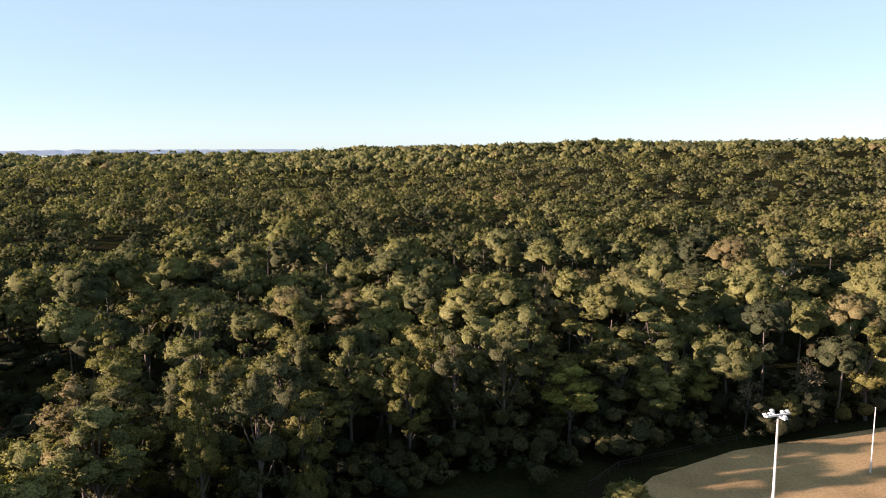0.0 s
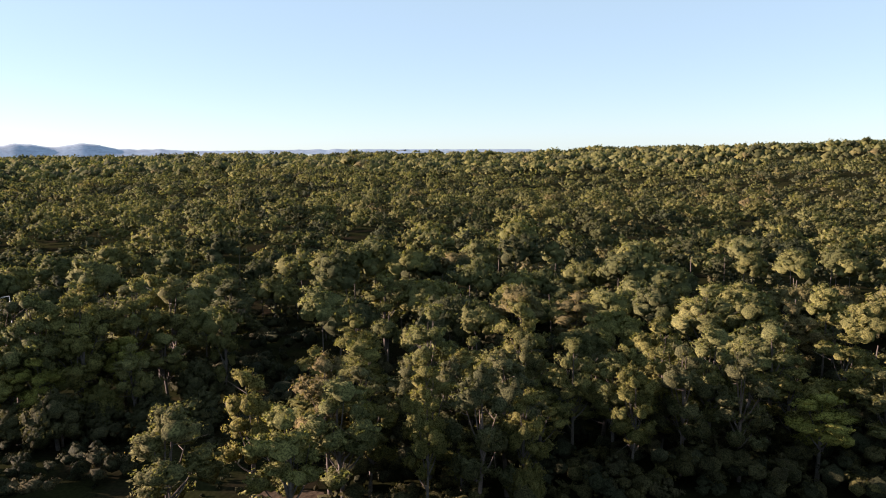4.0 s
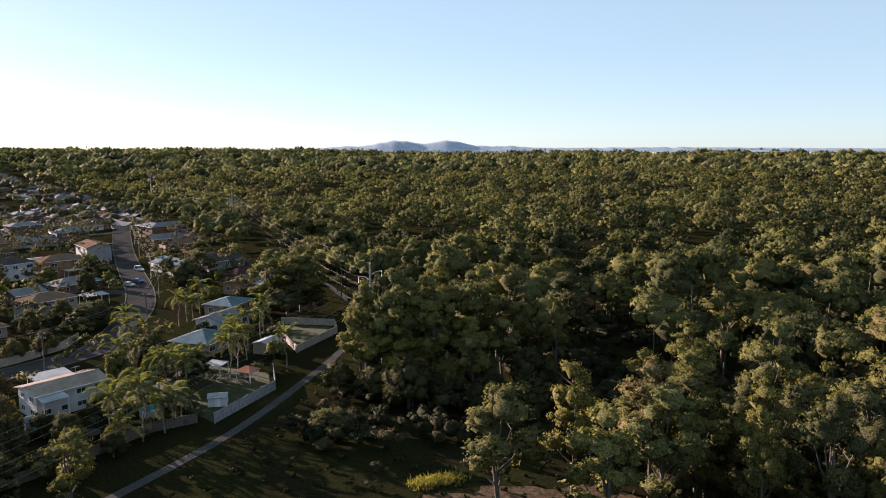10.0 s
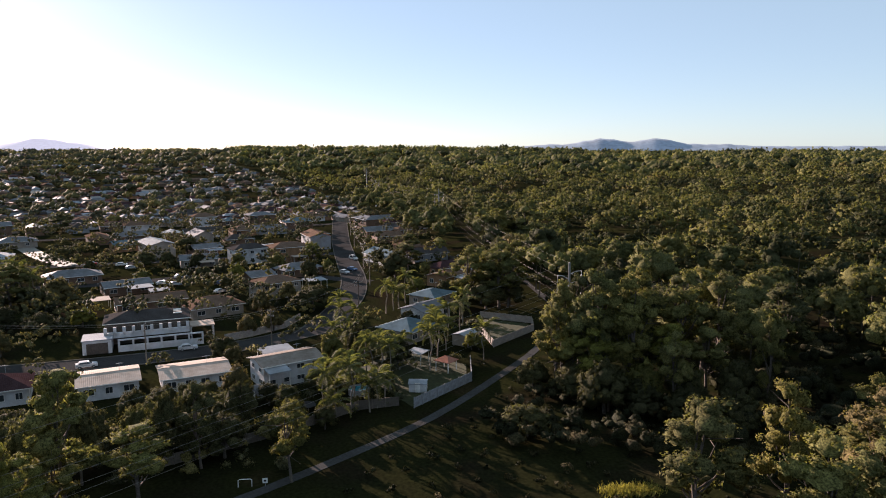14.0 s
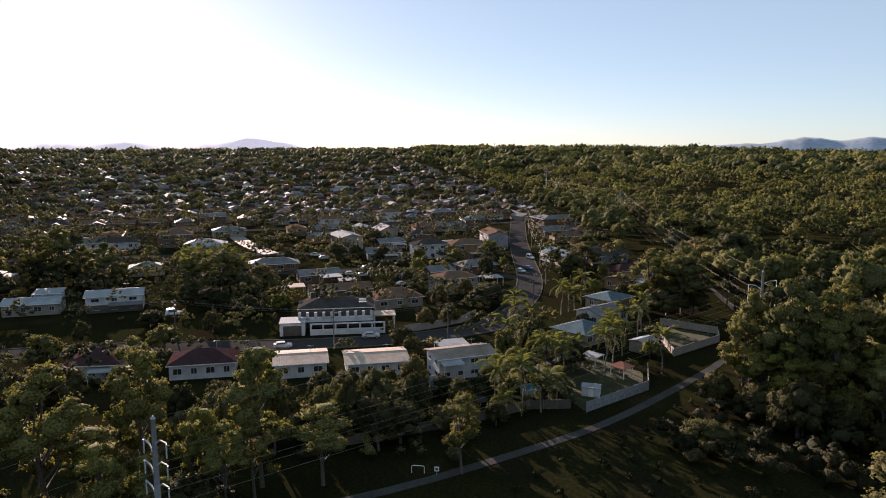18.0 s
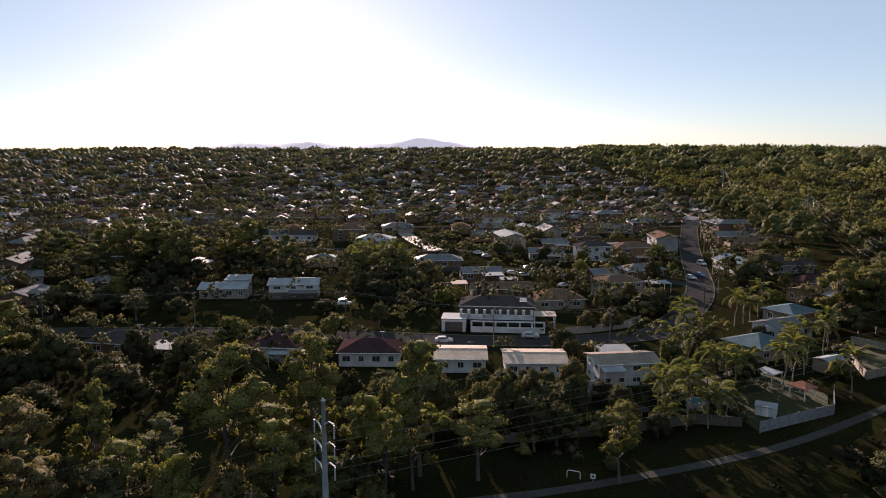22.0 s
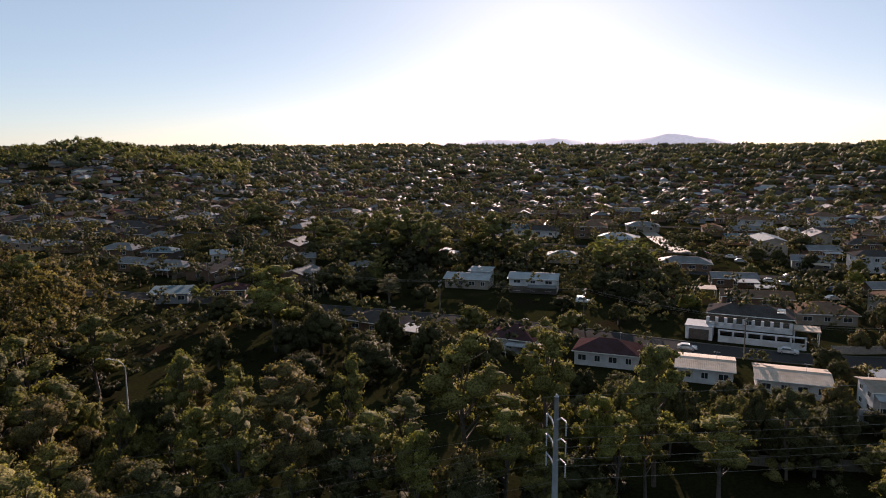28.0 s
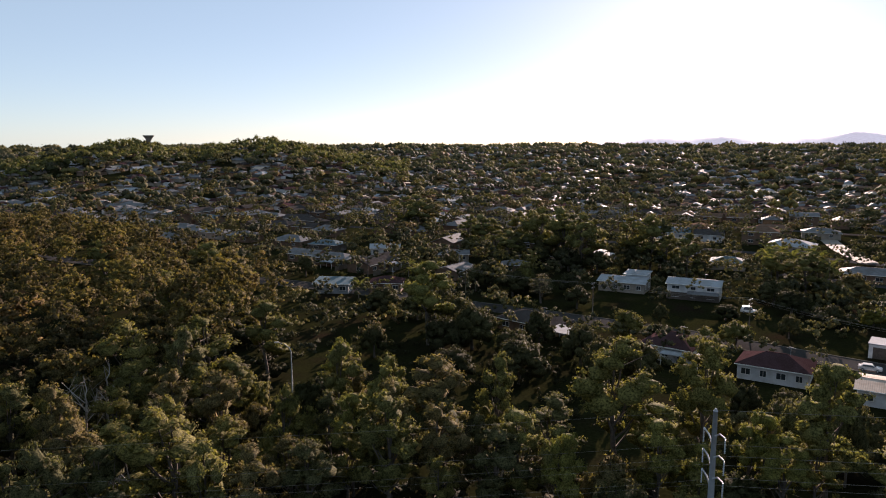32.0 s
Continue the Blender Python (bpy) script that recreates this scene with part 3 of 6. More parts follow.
# behind houses
gum(-72.0, -30.5, 16.0, 2.9, 4)
gum(-96.3, 2.9, 13.0, 4.9, 4)
gum(-111.6, 10.7, 8.0, 5.2, 7)
gum(-108.2, 15.8, 8.0, 4.2, 7)
gum(-95.6, 23.0, 13.0, 3.7, 3)
gum(-83.4, -23.2, 15.0, 4.1, 4)
gum(-93.1, -12.2, 15.0, 3.1, 4)
grove(-263.2, 165.2, 22, 12.5, 1)
grove(-179.9, 103.5, 21, 10.1, 3)
gum(-184.0, 104.0, 16.0, 5.5, 3)
gum(-176.0, 108.5, 18.0, 6.0, 0)
gum(-190.0, 119.0, 19.0, 6.5, 3)
gum(-203.0, 122.0, 18.0, 6.0, 1)
gum(-232.5, 96.0, 12.0, 6.0, 7)
gum(-199.0, 56.0, 8.4, 6.9, 7)
gum(-250.0, 43.5, 8.6, 3.6, 4)
for px, py, h, r, st in ((-255, 33, 7.4, 4.2, 7), (-262, 58, 5.6, 4.4, 7), (-253, 77, 7.4, 2.6, 4), (-300, 83, 6, 5.2, 7), (-199, 41, 8.6, 3.0, 5), (-180, 40, 6.6, 2.9, 5), (-178.5, 33, 6.2, 2.8, 5), (-303, 17, 7.2, 6.4, 1), (-328, 36, 9.4, 6.8, 7), (-345, -1.5, 7, 4.2, 1), (-412, -16, 14, 6.8, 1),
                          (-231, 107, 7.2, 2.3, 4), (-345, 94, 9, 6.4, 7), (-262, 40, 6, 4, 7), (-272, 62, 7, 4.4, 3), (-236, 38, 6, 3.4, 7), (-292, 36, 7, 4.5, 7), (-282, 50, 6.5, 4, 3), (-230, -14, 8, 4, 7), (-262, 14, 6, 3.6, 3), (-206, 84, 7, 3.6, 7), (-244, 106, 13, 5.6, 1), (-256, 112, 14, 6, 0), (-262, 100.5, 8, 3.6, 7)):
    gum(px, py, h, r, st)
grove(-244.4, -100.1, 23, 11.8, 3)
grove(-244.4, -26.1, 14, 10.5, 1)
grove(-262, -80, 22, 11, 1)
grove(-270, -132, 20, 11, 1)
grove(-262, -152, 18, 10, 3)
grove(-242, -128, 15, 9, 1)
grove(-252, -64, 17, 9, 5)
gum(-163.9, -53.8, 8.0, 5.2, 3)
gum(-165.3, -46.5, 5.5, 3.6, 7)
gum(-136.5, -81.4, 13.0, 6.8, 7)
gum(-143.0, -90.0, 12.5, 5.4, 7)
gum(-121.5, -61.6, 10.5, 6.6, 7)
gum(-131.0, -68.0, 9.5, 5.2, 7)
gum(-113.0, -72.0, 9.0, 5.6, 7)
gum(-128.0, -84.0, 11.0, 5.2, 7)
gum(-187.4, -76.9, 8.0, 4.4, 7)
gum(-188.0, -88.5, 9.0, 5.0, 6)
gum(-192.0, -100.0, 10.0, 6.0, 7)
gum(-199.0, -112.0, 11.0, 6.5, 7)
gum(-196.0, -92.0, 7.0, 5.0, 7)
gum(-204.0, -86.0, 8.0, 5.0, 7)
gum(-171.5, -30.8, 6.5, 4.6, 3)
gum(-208.0, -4.5, 6.0, 4.2, 4)
gum(-237.4, -11.3, 10.0, 6.0, 5)
gum(-203.0, -14.0, 7.0, 5.0, 7)
gum(-212.0, -24.0, 8.0, 5.5, 7)
gum(-222.0, -30.0, 9.0, 6.0, 7)
gum(-196.0, -38.0, 5.0, 4.0, 7)
# these two are added to throw shade over the creek clearing
gum(-146.0, -69.0, 10.5, 4.2, 7)
gum(-150.0, -99.0, 12.0, 5.0, 7)
gum(-152.0, -108.0, 9.0, 5.0, 7)
gum(-162.0, -112.0, 9.0, 5.5, 7)
gum(-150.0, -118.0, 10.0, 5.5, 7)
gum(-146.3, -9.1, 7.0, 3.4, 4)
gum(-133.7, -28.9, 14.0, 5.0, 3)
# three more trees added to keep the sun off the clearing
gum(-128.0, -47.0, 11.5, 4.6, 7)
gum(-137.0, -55.0, 11.0, 5.0, 7)
gum(-134.0, -41.0, 10.0, 4.4, 7)
gum(-161.8, 24.5, 6.0, 4.0, 7)
gum(-141.5, 79.5, 4.2, 2.4, 4)
gum(-167.5, 72.5, 5.5, 3.0, 7)
gum(-165.0, 78.0, 4.5, 2.6, 7)
gum(-181.0, 84.0, 5.0, 2.8, 3)
gum(-200.0, 100.0, 6.0, 3.4, 7)
gum(-205.0, 92.0, 7.0, 3.6, 4)
gum(-152.5, 24.9, 6.0, 2.6, 7)


LINE = [(4.4, -102.3, 22), (-69.1, -13.8, 22), (-126, 93.6, 22), (-374.6, 182.7, 22), (-554, 212, 22), (-760, 280, 22)]     # the poles of the easement line


def line_gap(x, y):
    """How far a spot is from the overhead line."""
    best = np.full(np.shape(x), 1e9)
    for (ax, ay, _), (bx, by, _) in zip(LINE, LINE[1:]):
        ux, uy = bx - ax, by - ay
        t = np.clip(((x - ax) * ux + (y - ay) * uy) / (ux * ux + uy * uy), 0, 1)
        best = np.minimum(best, np.hypot(x - ax - t * ux, y - ay - t * uy))
    return best


def in_bush(x, y, d, az):
    """Whether the great bushland covers this spot."""
    edge = np.interp(d, [60, 95, 120, 150, 185, 200, 215, 250, 400, 700, 1200], [28, 30, 32, 38, 48, 54, 59, 61.5, 66, 73, 80])
    field = (x > np.interp(y, [60, 86, 96, 107, 120, 134], [-20, -18, -8, 24, 58, 95])) & (y < 150) & (y < 122 + (x - 73) * 0.4)
    hollow = (az > 31.5) & (az < 39) & (d > 99) & (d < 186)     # low scrub beside the tall clump, its limits read from the camera's view
    return (az < edge) & (az > -42) & (d > 84) & ~field & ~hollow & (line_gap(x, y) > 9)


def in_creek(x, y, d, az):
    """Whether the belt of trees on the other side covers this spot."""
    west = np.interp(-y, [-5, 20, 60, 100, 136, 172, 220, 284, 325, 355, 400], [-99, -94, -84, -96, -121, -142, -158, -176, -174, -169, -120])
    return (x > west) & (d > 76) & (az > 96) & (az < 165) & (y < 0) & (d < 405) & ~((az > 133.6) & (az < 139.8) & (d > 86) & (d < 134))


def scatter(rng, spots, near, r0, r1, az0, az1, spacing, tries):
    """Random spots no closer than spacing (a function of distance) to one another."""
    cells, out = {}, []
    d = np.sqrt(rng.uniform(r0 ** 2, r1 ** 2, tries)) if r1 / r0 < 6 else np.exp(rng.uniform(math.log(r0), math.log(r1), tries))
    az = rng.uniform(az0, az1, tries)
    x, y = -d * np.sin(np.radians(az)), d * np.cos(np.radians(az))
    ok = spots(x, y, d, az)
    for px, py, pd in zip(x[ok], y[ok], d[ok]):
        s = spacing(pd)
        cx, cy = int(px // 25), int(py // 25)
        reach = int(s // 25) + 1
        clash = False
        for i in range(cx - reach, cx + reach + 1):
            for j in range(cy - reach, cy + reach + 1):
                for qx, qy in cells.get((i, j), ()):
                    if (qx - px) ** 2 + (qy - py) ** 2 < s * s:
                        clash = True
                        break
                if clash:
                    break
            if clash:
                break
        if clash:
            continue
        if any((qx - px) ** 2 + (qy - py) ** 2 < (near * qr + 1.5) ** 2 for qx, qy, qr in PLACED if abs(qx - px) < 14):
            continue
        cells.setdefault((cx, cy), []).append((px, py))
        out.append((px, py, pd))
    return out


def swell(x, y):
    """Stands of taller and lower trees, 0 to 1."""
    return 0.5 + 0.5 * math.sin(x / 17 + 1.3 * math.sin(y / 25)) * math.cos(y / 21 + 0.9 * math.sin(x / 33))


fill = np.random.default_rng(21)
MIX = [0, 2, 2, 3, 3, 3, 4, 1, 1, 5]


def bush_edge(x, y, d, az):
    """The hem of the bush beside the field and the bare earth."""
    ax, ay = x + 13 * np.sin(np.radians(az)), y - 13 * np.cos(np.radians(az))
    return in_bush(x, y, d, az) & ~in_bush(ax, ay, d - 13, az)


def inner_bush(x, y, d, az):
    return in_bush(x, y, d, az) & ~(bush_edge(x, y, d, az) & (az < 13))


for px, py, pd in scatter(fill, inner_bush, 0.75, 84, 124, -42, 52, lambda d: 6.6, 1400):
    h = float(fill.uniform(14, 20)) * (0.78 + 0.42 * swell(px, py))
    gum(px, py, h, float(fill.uniform(4.4, 6.8)), MIX[int(fill.integers(len(MIX)))])
for px, py, pd in scatter(fill, in_creek, 0.7, 76, 118, 96, 165, lambda d: 6.2, 1000):
    h = float(fill.uniform(12, 20)) if px * 0.42 > py else float(fill.uniform(8, 13))
    gum(px, py, h, float(fill.uniform(3.2, 5.2)), [3, 1, 5, 0, 5, 1, 0][int(fill.integers(7))])


def woods(name, spots, kinds, material, label, rng, heights, width, base=0.38, fine=True, core=0.68):
    """Far trees joined into one: each picks one of a few crowns; kinds: lobes, tufts on each, blades on each, and their size."""
    protos = []
    for j in range(12):
        k, tufts, count, size = kinds
        ang, rho = 2.4 * np.arange(k) + rng.uniform(-0.4, 0.4, k), 0.64 * np.sqrt((np.arange(k) + rng.uniform(0.0, 0.9, k)) / k)
        z = base + (0.86 - base) * np.sqrt(1 - (rho / 0.78) ** 2) * rng.uniform(0.86, 1.04, k)
        c = np.stack([rho * np.cos(ang), rho * np.sin(ang), z], 1)
        q, nr, lobe = sprays(rng, outward(c - np.array([0, 0, base]), 1.6), rng.uniform(0.34, 0.5, k), tufts, count, size, 0.45, -0.3, core=core, fine=fine)
        protos.append((q, nr, c[lobe]))
    quads, facing, tint = [], [], []
    for px, py, pd in spots:
        q, nr, cc = protos[int(rng.integers(12))]
        h, R = rng.uniform(*heights) * (0.72 + 0.5 * swell(px, py)), width(pd) * rng.uniform(0.66, 1.3)
        if rng.uniform() < 0.05:     # one that stands above the rest
            h *= 1.13
        a = rng.uniform(0, 2 * np.pi)
        ca, sa = math.cos(a), math.sin(a)
        turn = np.array([[ca, sa, 0], [-sa, ca, 0], [0, 0, 1]])
        foot = np.array([px, py, ground_at(px, py)])
        centre = cc * np.array([R, R, h])
        quads.append(((q * R + centre[:, None, :]) @ turn) + foot)
        facing.append(nr @ turn)
        tint.append(np.full(len(q), rng.uniform(0, 1)))
    ob = new(name, leaf_mesh(name, np.concatenate(quads), np.concatenate(facing), material, np.concatenate(tint)))
    return tagged(ob, label, "woods", kind="stuff")


def trunks_of(name, spots, rng, label):
    b = Build()
    for px, py, pd in spots:
        g = ground_at(px, py)
        h = rng.uniform(11, 15)
        dx, dy = rng.normal(size=2) * 0.5
        b.tube([(px, py, g - 0.3), (px + dx, py + dy, g + h)], [0.26, 0.1], 4)
    ob = new(name, b.mesh(name, BARK))
    return tagged(ob, label, "tree trunks", kind="stuff")


def tall(d):
    return 10.4 if d < 230 else 12.2


spots = scatter(fill, in_bush, 0.7, 124, 430, -42, 66, tall, 12000)
woods("bushland", [q for q in spots if q[2] < 230], (12, 5, 17, 0.05), CANOPY, "unbroken olive-green eucalypt bushland canopy", fill, (12, 24), lambda d: 6.8)
woods("bushland_beyond", [q for q in spots if q[2] >= 230], (10, 4, 8, 0.06), CANOPY, "olive-green eucalypt canopy deeper in the bushland", fill, (11, 24), lambda d: 7.8, fine=False)
trunks_of("bushland_trunks", [q for q in spots if q[2] < 240], fill, "pale trunks standing inside the eucalypt bushland")
spots = scatter(fill, in_creek, 0.7, 118, 405, 96, 165, lambda d: 7.0 if d < 220 else 7.6, 9000)
woods("creek_bushland", spots, (8, 5, 15, 0.06), CREEK, "belt of gum trees between easement and houses", fill, (17, 23), lambda d: 5.4, base=0.24, fine=False)


def far_bush(x, y, d, az):
    return (in_bush(x, y, d, az)) & (d > 430)


spots = scatter(fill, far_bush, 0, 430, 4500, -42, 80, lambda d: 11.5 + 0.019 * (d - 430), 24000)
woods("distant_bushland", [q for q in spots if q[2] < 950], (7, 2, 6, 0.1), CANOPY, "distant bushland canopy over rolling ground", fill, (10, 23), lambda d: 6.6 + 0.0115 * (d - 430), fine=False)
woods("horizon_bushland", [q for q in spots if q[2] >= 950], (4, 1, 4, 0.13), CANOPY, "far bushland canopy reaching the horizon", fill, (10, 23), lambda d: 6.6 + 0.0115 * (d - 430), fine=False, core=0.84)


def thicket(name, spots, rng, heights, material, label, count=36, core=0.66):
    """Low bushes joined into one."""
    quads, facing, tint = [], [], []
    for px, py, pd in spots:
        h = rng.uniform(*heights)
        k = 4
        c = np.stack([rng.normal(size=k) * h * 0.34, rng.normal(size=k) * h * 0.34, h * rng.uniform(0.25, 0.7, k)], 1)
        q, nr, lobe = sprays(rng, outward(c - np.array([0, 0, 0.3 * h]), 1.0), h * rng.uniform(0.26, 0.4, k), 3 if h > 3.5 else 1, count // 2 if h > 3.5 else count, 0.14 + 0.01 * h, 0.7, -0.6, core=core, fine=h > 3)
        quads.append(q + c[lobe][:, None, :] + np.array([px, py, ground_at(px, py)]))
        facing.append(nr)
        tint.append(np.full(len(q), rng.uniform(0, 1)))
    ob = new(name, leaf_mesh(name, np.concatenate(quads), np.concatenate(facing), material, np.concatenate(tint)))
    return tagged(ob, label, "bushes", kind="stuff")


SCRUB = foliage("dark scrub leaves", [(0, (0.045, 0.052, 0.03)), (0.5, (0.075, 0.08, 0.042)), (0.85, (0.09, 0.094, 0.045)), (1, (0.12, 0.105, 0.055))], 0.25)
# darker copy of the scrub leaves, with shade put into the colour
SHADE_SCRUB = foliage("scrub leaves darkened for shade", [(0, (0.02, 0.024, 0.013)), (0.6, (0.034, 0.036, 0.019)), (1, (0.056, 0.05, 0.026))], 0.12)


def under_bush(x, y, d, az):
    return in_bush(x, y, d + 3, az) | ((az > 31) & (az < 40) & (d > 104) & (d < 190))


def under_creek(x, y, d, az):
    return in_creek(x, y, d + 6, az) | ((az > 132) & (az < 141) & (d > 84) & (d < 136))


def easement(x, y, d, az):
    """Scrub between the footpath and the bush."""
    path = np.interp(y, [-14, 18, 40, 52, 68, 93, 120], [-84, -91, -100, -106, -116, -132, -160])
    return (x > path + 3) & (az > 28) & (az < 72) & (d > 74) & (d < 205) & ~((az < 47.5) & (d < 102)) & ~((y > 57) & (y < 73) & (x > -78) & (x < -66))


def behind_homes(x, y, d, az):
    """Trees and bushes between the back fences and the wires."""
    return (x > -131) & (x < -104 + 0.1 * y) & (y > -30) & (y < 24)


saved, PLACED = PLACED, []
# bare earth at the foot of the front trees
earth = Build()
rim = []
for k in range(48):     # a ragged patch
    a = 2 * math.pi * k / 48
    wave = 1 + 0.16 * math.sin(3 * a + 1) + 0.1 * math.sin(7 * a) + 0.07 * math.sin(13 * a + 2)
    rim.append(polar(38.5 + 9.5 * wave * math.cos(a), 88.5 + 8.5 * wave * math.sin(a)))
earth.add([(px, py, 0.05) for px, py in rim] + [(px, py, -0.1) for px, py in rim], [tuple(reversed(range(48)))] + [(k, (k + 1) % 48, 48 + (k + 1) % 48, 48 + k) for k in range(48)])
tagged(new("bare_earth", earth.mesh("bare_earth", surface("bare brown earth and bark", (0.075, 0.055, 0.038), 0.95, fine=1.6, coarse=0.3, spread=0.6, bump=0.8, gloss=0.0))), "bare brown earth strewn with bark and leaves", "ground", kind="structure")


def deep_bush(x, y, d, az):
    return in_bush(x, y, d, az) & (d > 150)


spots = scatter(fill, deep_bush, 0, 150, 900, -42, 78, lambda d: 7.4 if d < 300 else 9.0 if d < 430 else 13.0, 9000)
woods("bushland_understorey", spots, (4, 1, 6, 0.16), SCRUB, "low dark trees beneath the eucalypt canopy", fill, (6, 10), lambda d: 4.2 if d < 430 else 6.5, base=0.3, fine=False)
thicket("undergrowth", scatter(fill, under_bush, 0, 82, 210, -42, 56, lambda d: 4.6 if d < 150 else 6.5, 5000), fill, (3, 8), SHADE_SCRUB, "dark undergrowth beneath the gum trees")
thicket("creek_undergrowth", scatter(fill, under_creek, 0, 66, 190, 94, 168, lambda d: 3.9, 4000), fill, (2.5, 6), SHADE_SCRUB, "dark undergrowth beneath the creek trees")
BUSHES = [(bx, by, 0) for bx, by in ((-96.5, 55.8), (-95.0, 59.1), (-94.3, 63.1), (-100.9, 61.2), (-101.5, 66.2), (-92.7, 66.5), (-92.1, 70.8), (-86.7, 71.4), (-85.9, 75.7), (-80.7, 76.1), (-99.2, 72.5), (-99.1, 78.9), (-105.5, 72.0), (-92.3, 80.0), (-88.6, 82.1), (-87.3, 62.6), (-83.4, 65.2), (-80.2, 80.1), (-106.0, 80.3), (-90.4, 59.3))]
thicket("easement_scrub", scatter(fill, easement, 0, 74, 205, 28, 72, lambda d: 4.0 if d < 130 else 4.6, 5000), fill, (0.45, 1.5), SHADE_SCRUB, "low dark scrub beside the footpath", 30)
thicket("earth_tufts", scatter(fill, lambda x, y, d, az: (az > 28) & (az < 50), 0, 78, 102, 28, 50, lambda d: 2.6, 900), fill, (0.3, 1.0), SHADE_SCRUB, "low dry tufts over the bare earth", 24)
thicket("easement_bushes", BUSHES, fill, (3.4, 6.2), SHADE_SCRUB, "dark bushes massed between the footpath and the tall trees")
# dark scrub added where the clearing is only grass in shade
thicket("clearing_scrub", scatter(fill, lambda x, y, d, az: (x > -150) & (x < -100) & (y > -96) & (y < -42), 0, 100, 170, 108, 140, lambda d: 3.4, 2500), fill, (0.8, 2.6), SHADE_SCRUB, "added dark scrub standing in for shade over the creek clearing", 30)
thicket("fence_line_bushes", scatter(fill, behind_homes, 0, 95, 150, 70, 112, lambda d: 3.6, 1500), fill, (1.5, 5), GARDEN, "tangled bushes behind the garden fences")


thicket("edge_shrubs", scatter(fill, bush_edge, 0, 82, 175, -42, 56, lambda d: 3.6, 3000), fill, (3.5, 8), foliage("edge shrub leaves", [(0, (0.045, 0.045, 0.022)), (0.7, (0.065, 0.062, 0.028)), (1, (0.11, 0.1, 0.035))]), "leafy shrubs along the hem of the bush")


def palm_yard(x, y, d, az):
    return (x > -152) & (x < -117) & (y > 28) & (y < 61) & ~((x < -129) & (y < 42.5)) & ~((x > -133) & (y > 52)) & (np.hypot(x + 126, y - 44) > 3.6) & (np.hypot(x + 122.5, y - 32.5) > 3.5) & ((x > -142) | (y > 43))


thicket("yard_shrubs", scatter(fill, palm_yard, 0, 118, 165, 60, 82, lambda d: 3.8, 1500), fill, (1.0, 3.4), GARDEN, "crowded shrubs beneath the garden palms")
PLACED = saved


# ---- houses ----
def roof_build(w, d, z, kind, rise, over=0.5):
    """A roof over a w by d plan, eaves at z; the ridge runs along x."""
    b = Build()
    x, y = w / 2 + over, d / 2 + over
    t = 0.14
    if kind == "hip":
        r = max(0.3, x - y)
        top = [(-x, -y, z), (x, -y, z), (x, y, z), (-x, y, z), (-r, 0, z + rise), (r, 0, z + rise)]
        faces = [(0, 1, 5, 4), (1, 2, 5), (2, 3, 4, 5), (3, 0, 4)]
    elif kind == "gable":
        top = [(-x, -y, z), (x, -y, z), (x, y, z), (-x, y, z), (-x, 0, z + rise), (x, 0, z + rise)]
        faces = [(0, 1, 5, 4), (2, 3, 4, 5)]
    else:
        top = [(-x, -y, z), (x, -y, z), (x, y, z + rise), (-x, y, z + rise)]
        faces = [(0, 1, 2, 3)]
    n = len(top)
    rim = {"hip": [0, 1, 2, 3], "gable": [0, 1, 5, 2, 3, 4], "skillion": [0, 1, 2, 3]}[kind]
    verts = top + [(px, py, pz - t) for px, py, pz in top]
    faces = faces + [tuple(reversed([k + n for k in f])) for f in faces]
    for a, c in zip(rim, rim[1:] + rim[:1]):
        faces.append((a, a + n, c + n, c))
    return b.add(verts, faces)


def window_on(house, x, y, z, w, h, face, panes=True):
    """A window on the wall of a house: face is 'front', 'back', 'left' or 'right' of its plan."""
    turn = {"front": 0, "right": 90, "back": 180, "left": 270}[face]
    m = pose(x, y, z, 0, 0, turn)
    b = Build()
    t = 0.07
    b.box(-w / 2, -0.07, 0, -w / 2 + t, 0.05, h).box(w / 2 - t, -0.07, 0, w / 2, 0.05, h)
    b.box(-w / 2 + t, -0.07, h - t, w / 2 - t, 0.05, h).box(-w / 2 - 0.05, -0.11, -t, w / 2 + 0.05, 0.05, 0)
    if w > 1.2:
        b.box(-0.03, -0.06, 0, 0.03, 0.05, h - t)
    win = part("window", b, WHITE_METAL, house)
    win.matrix_basis = m
    part("pane", Build().box(-w / 2 + t, -0.03, 0, w / 2 - t, 0.03, h - t), GLASS, win)
    return win


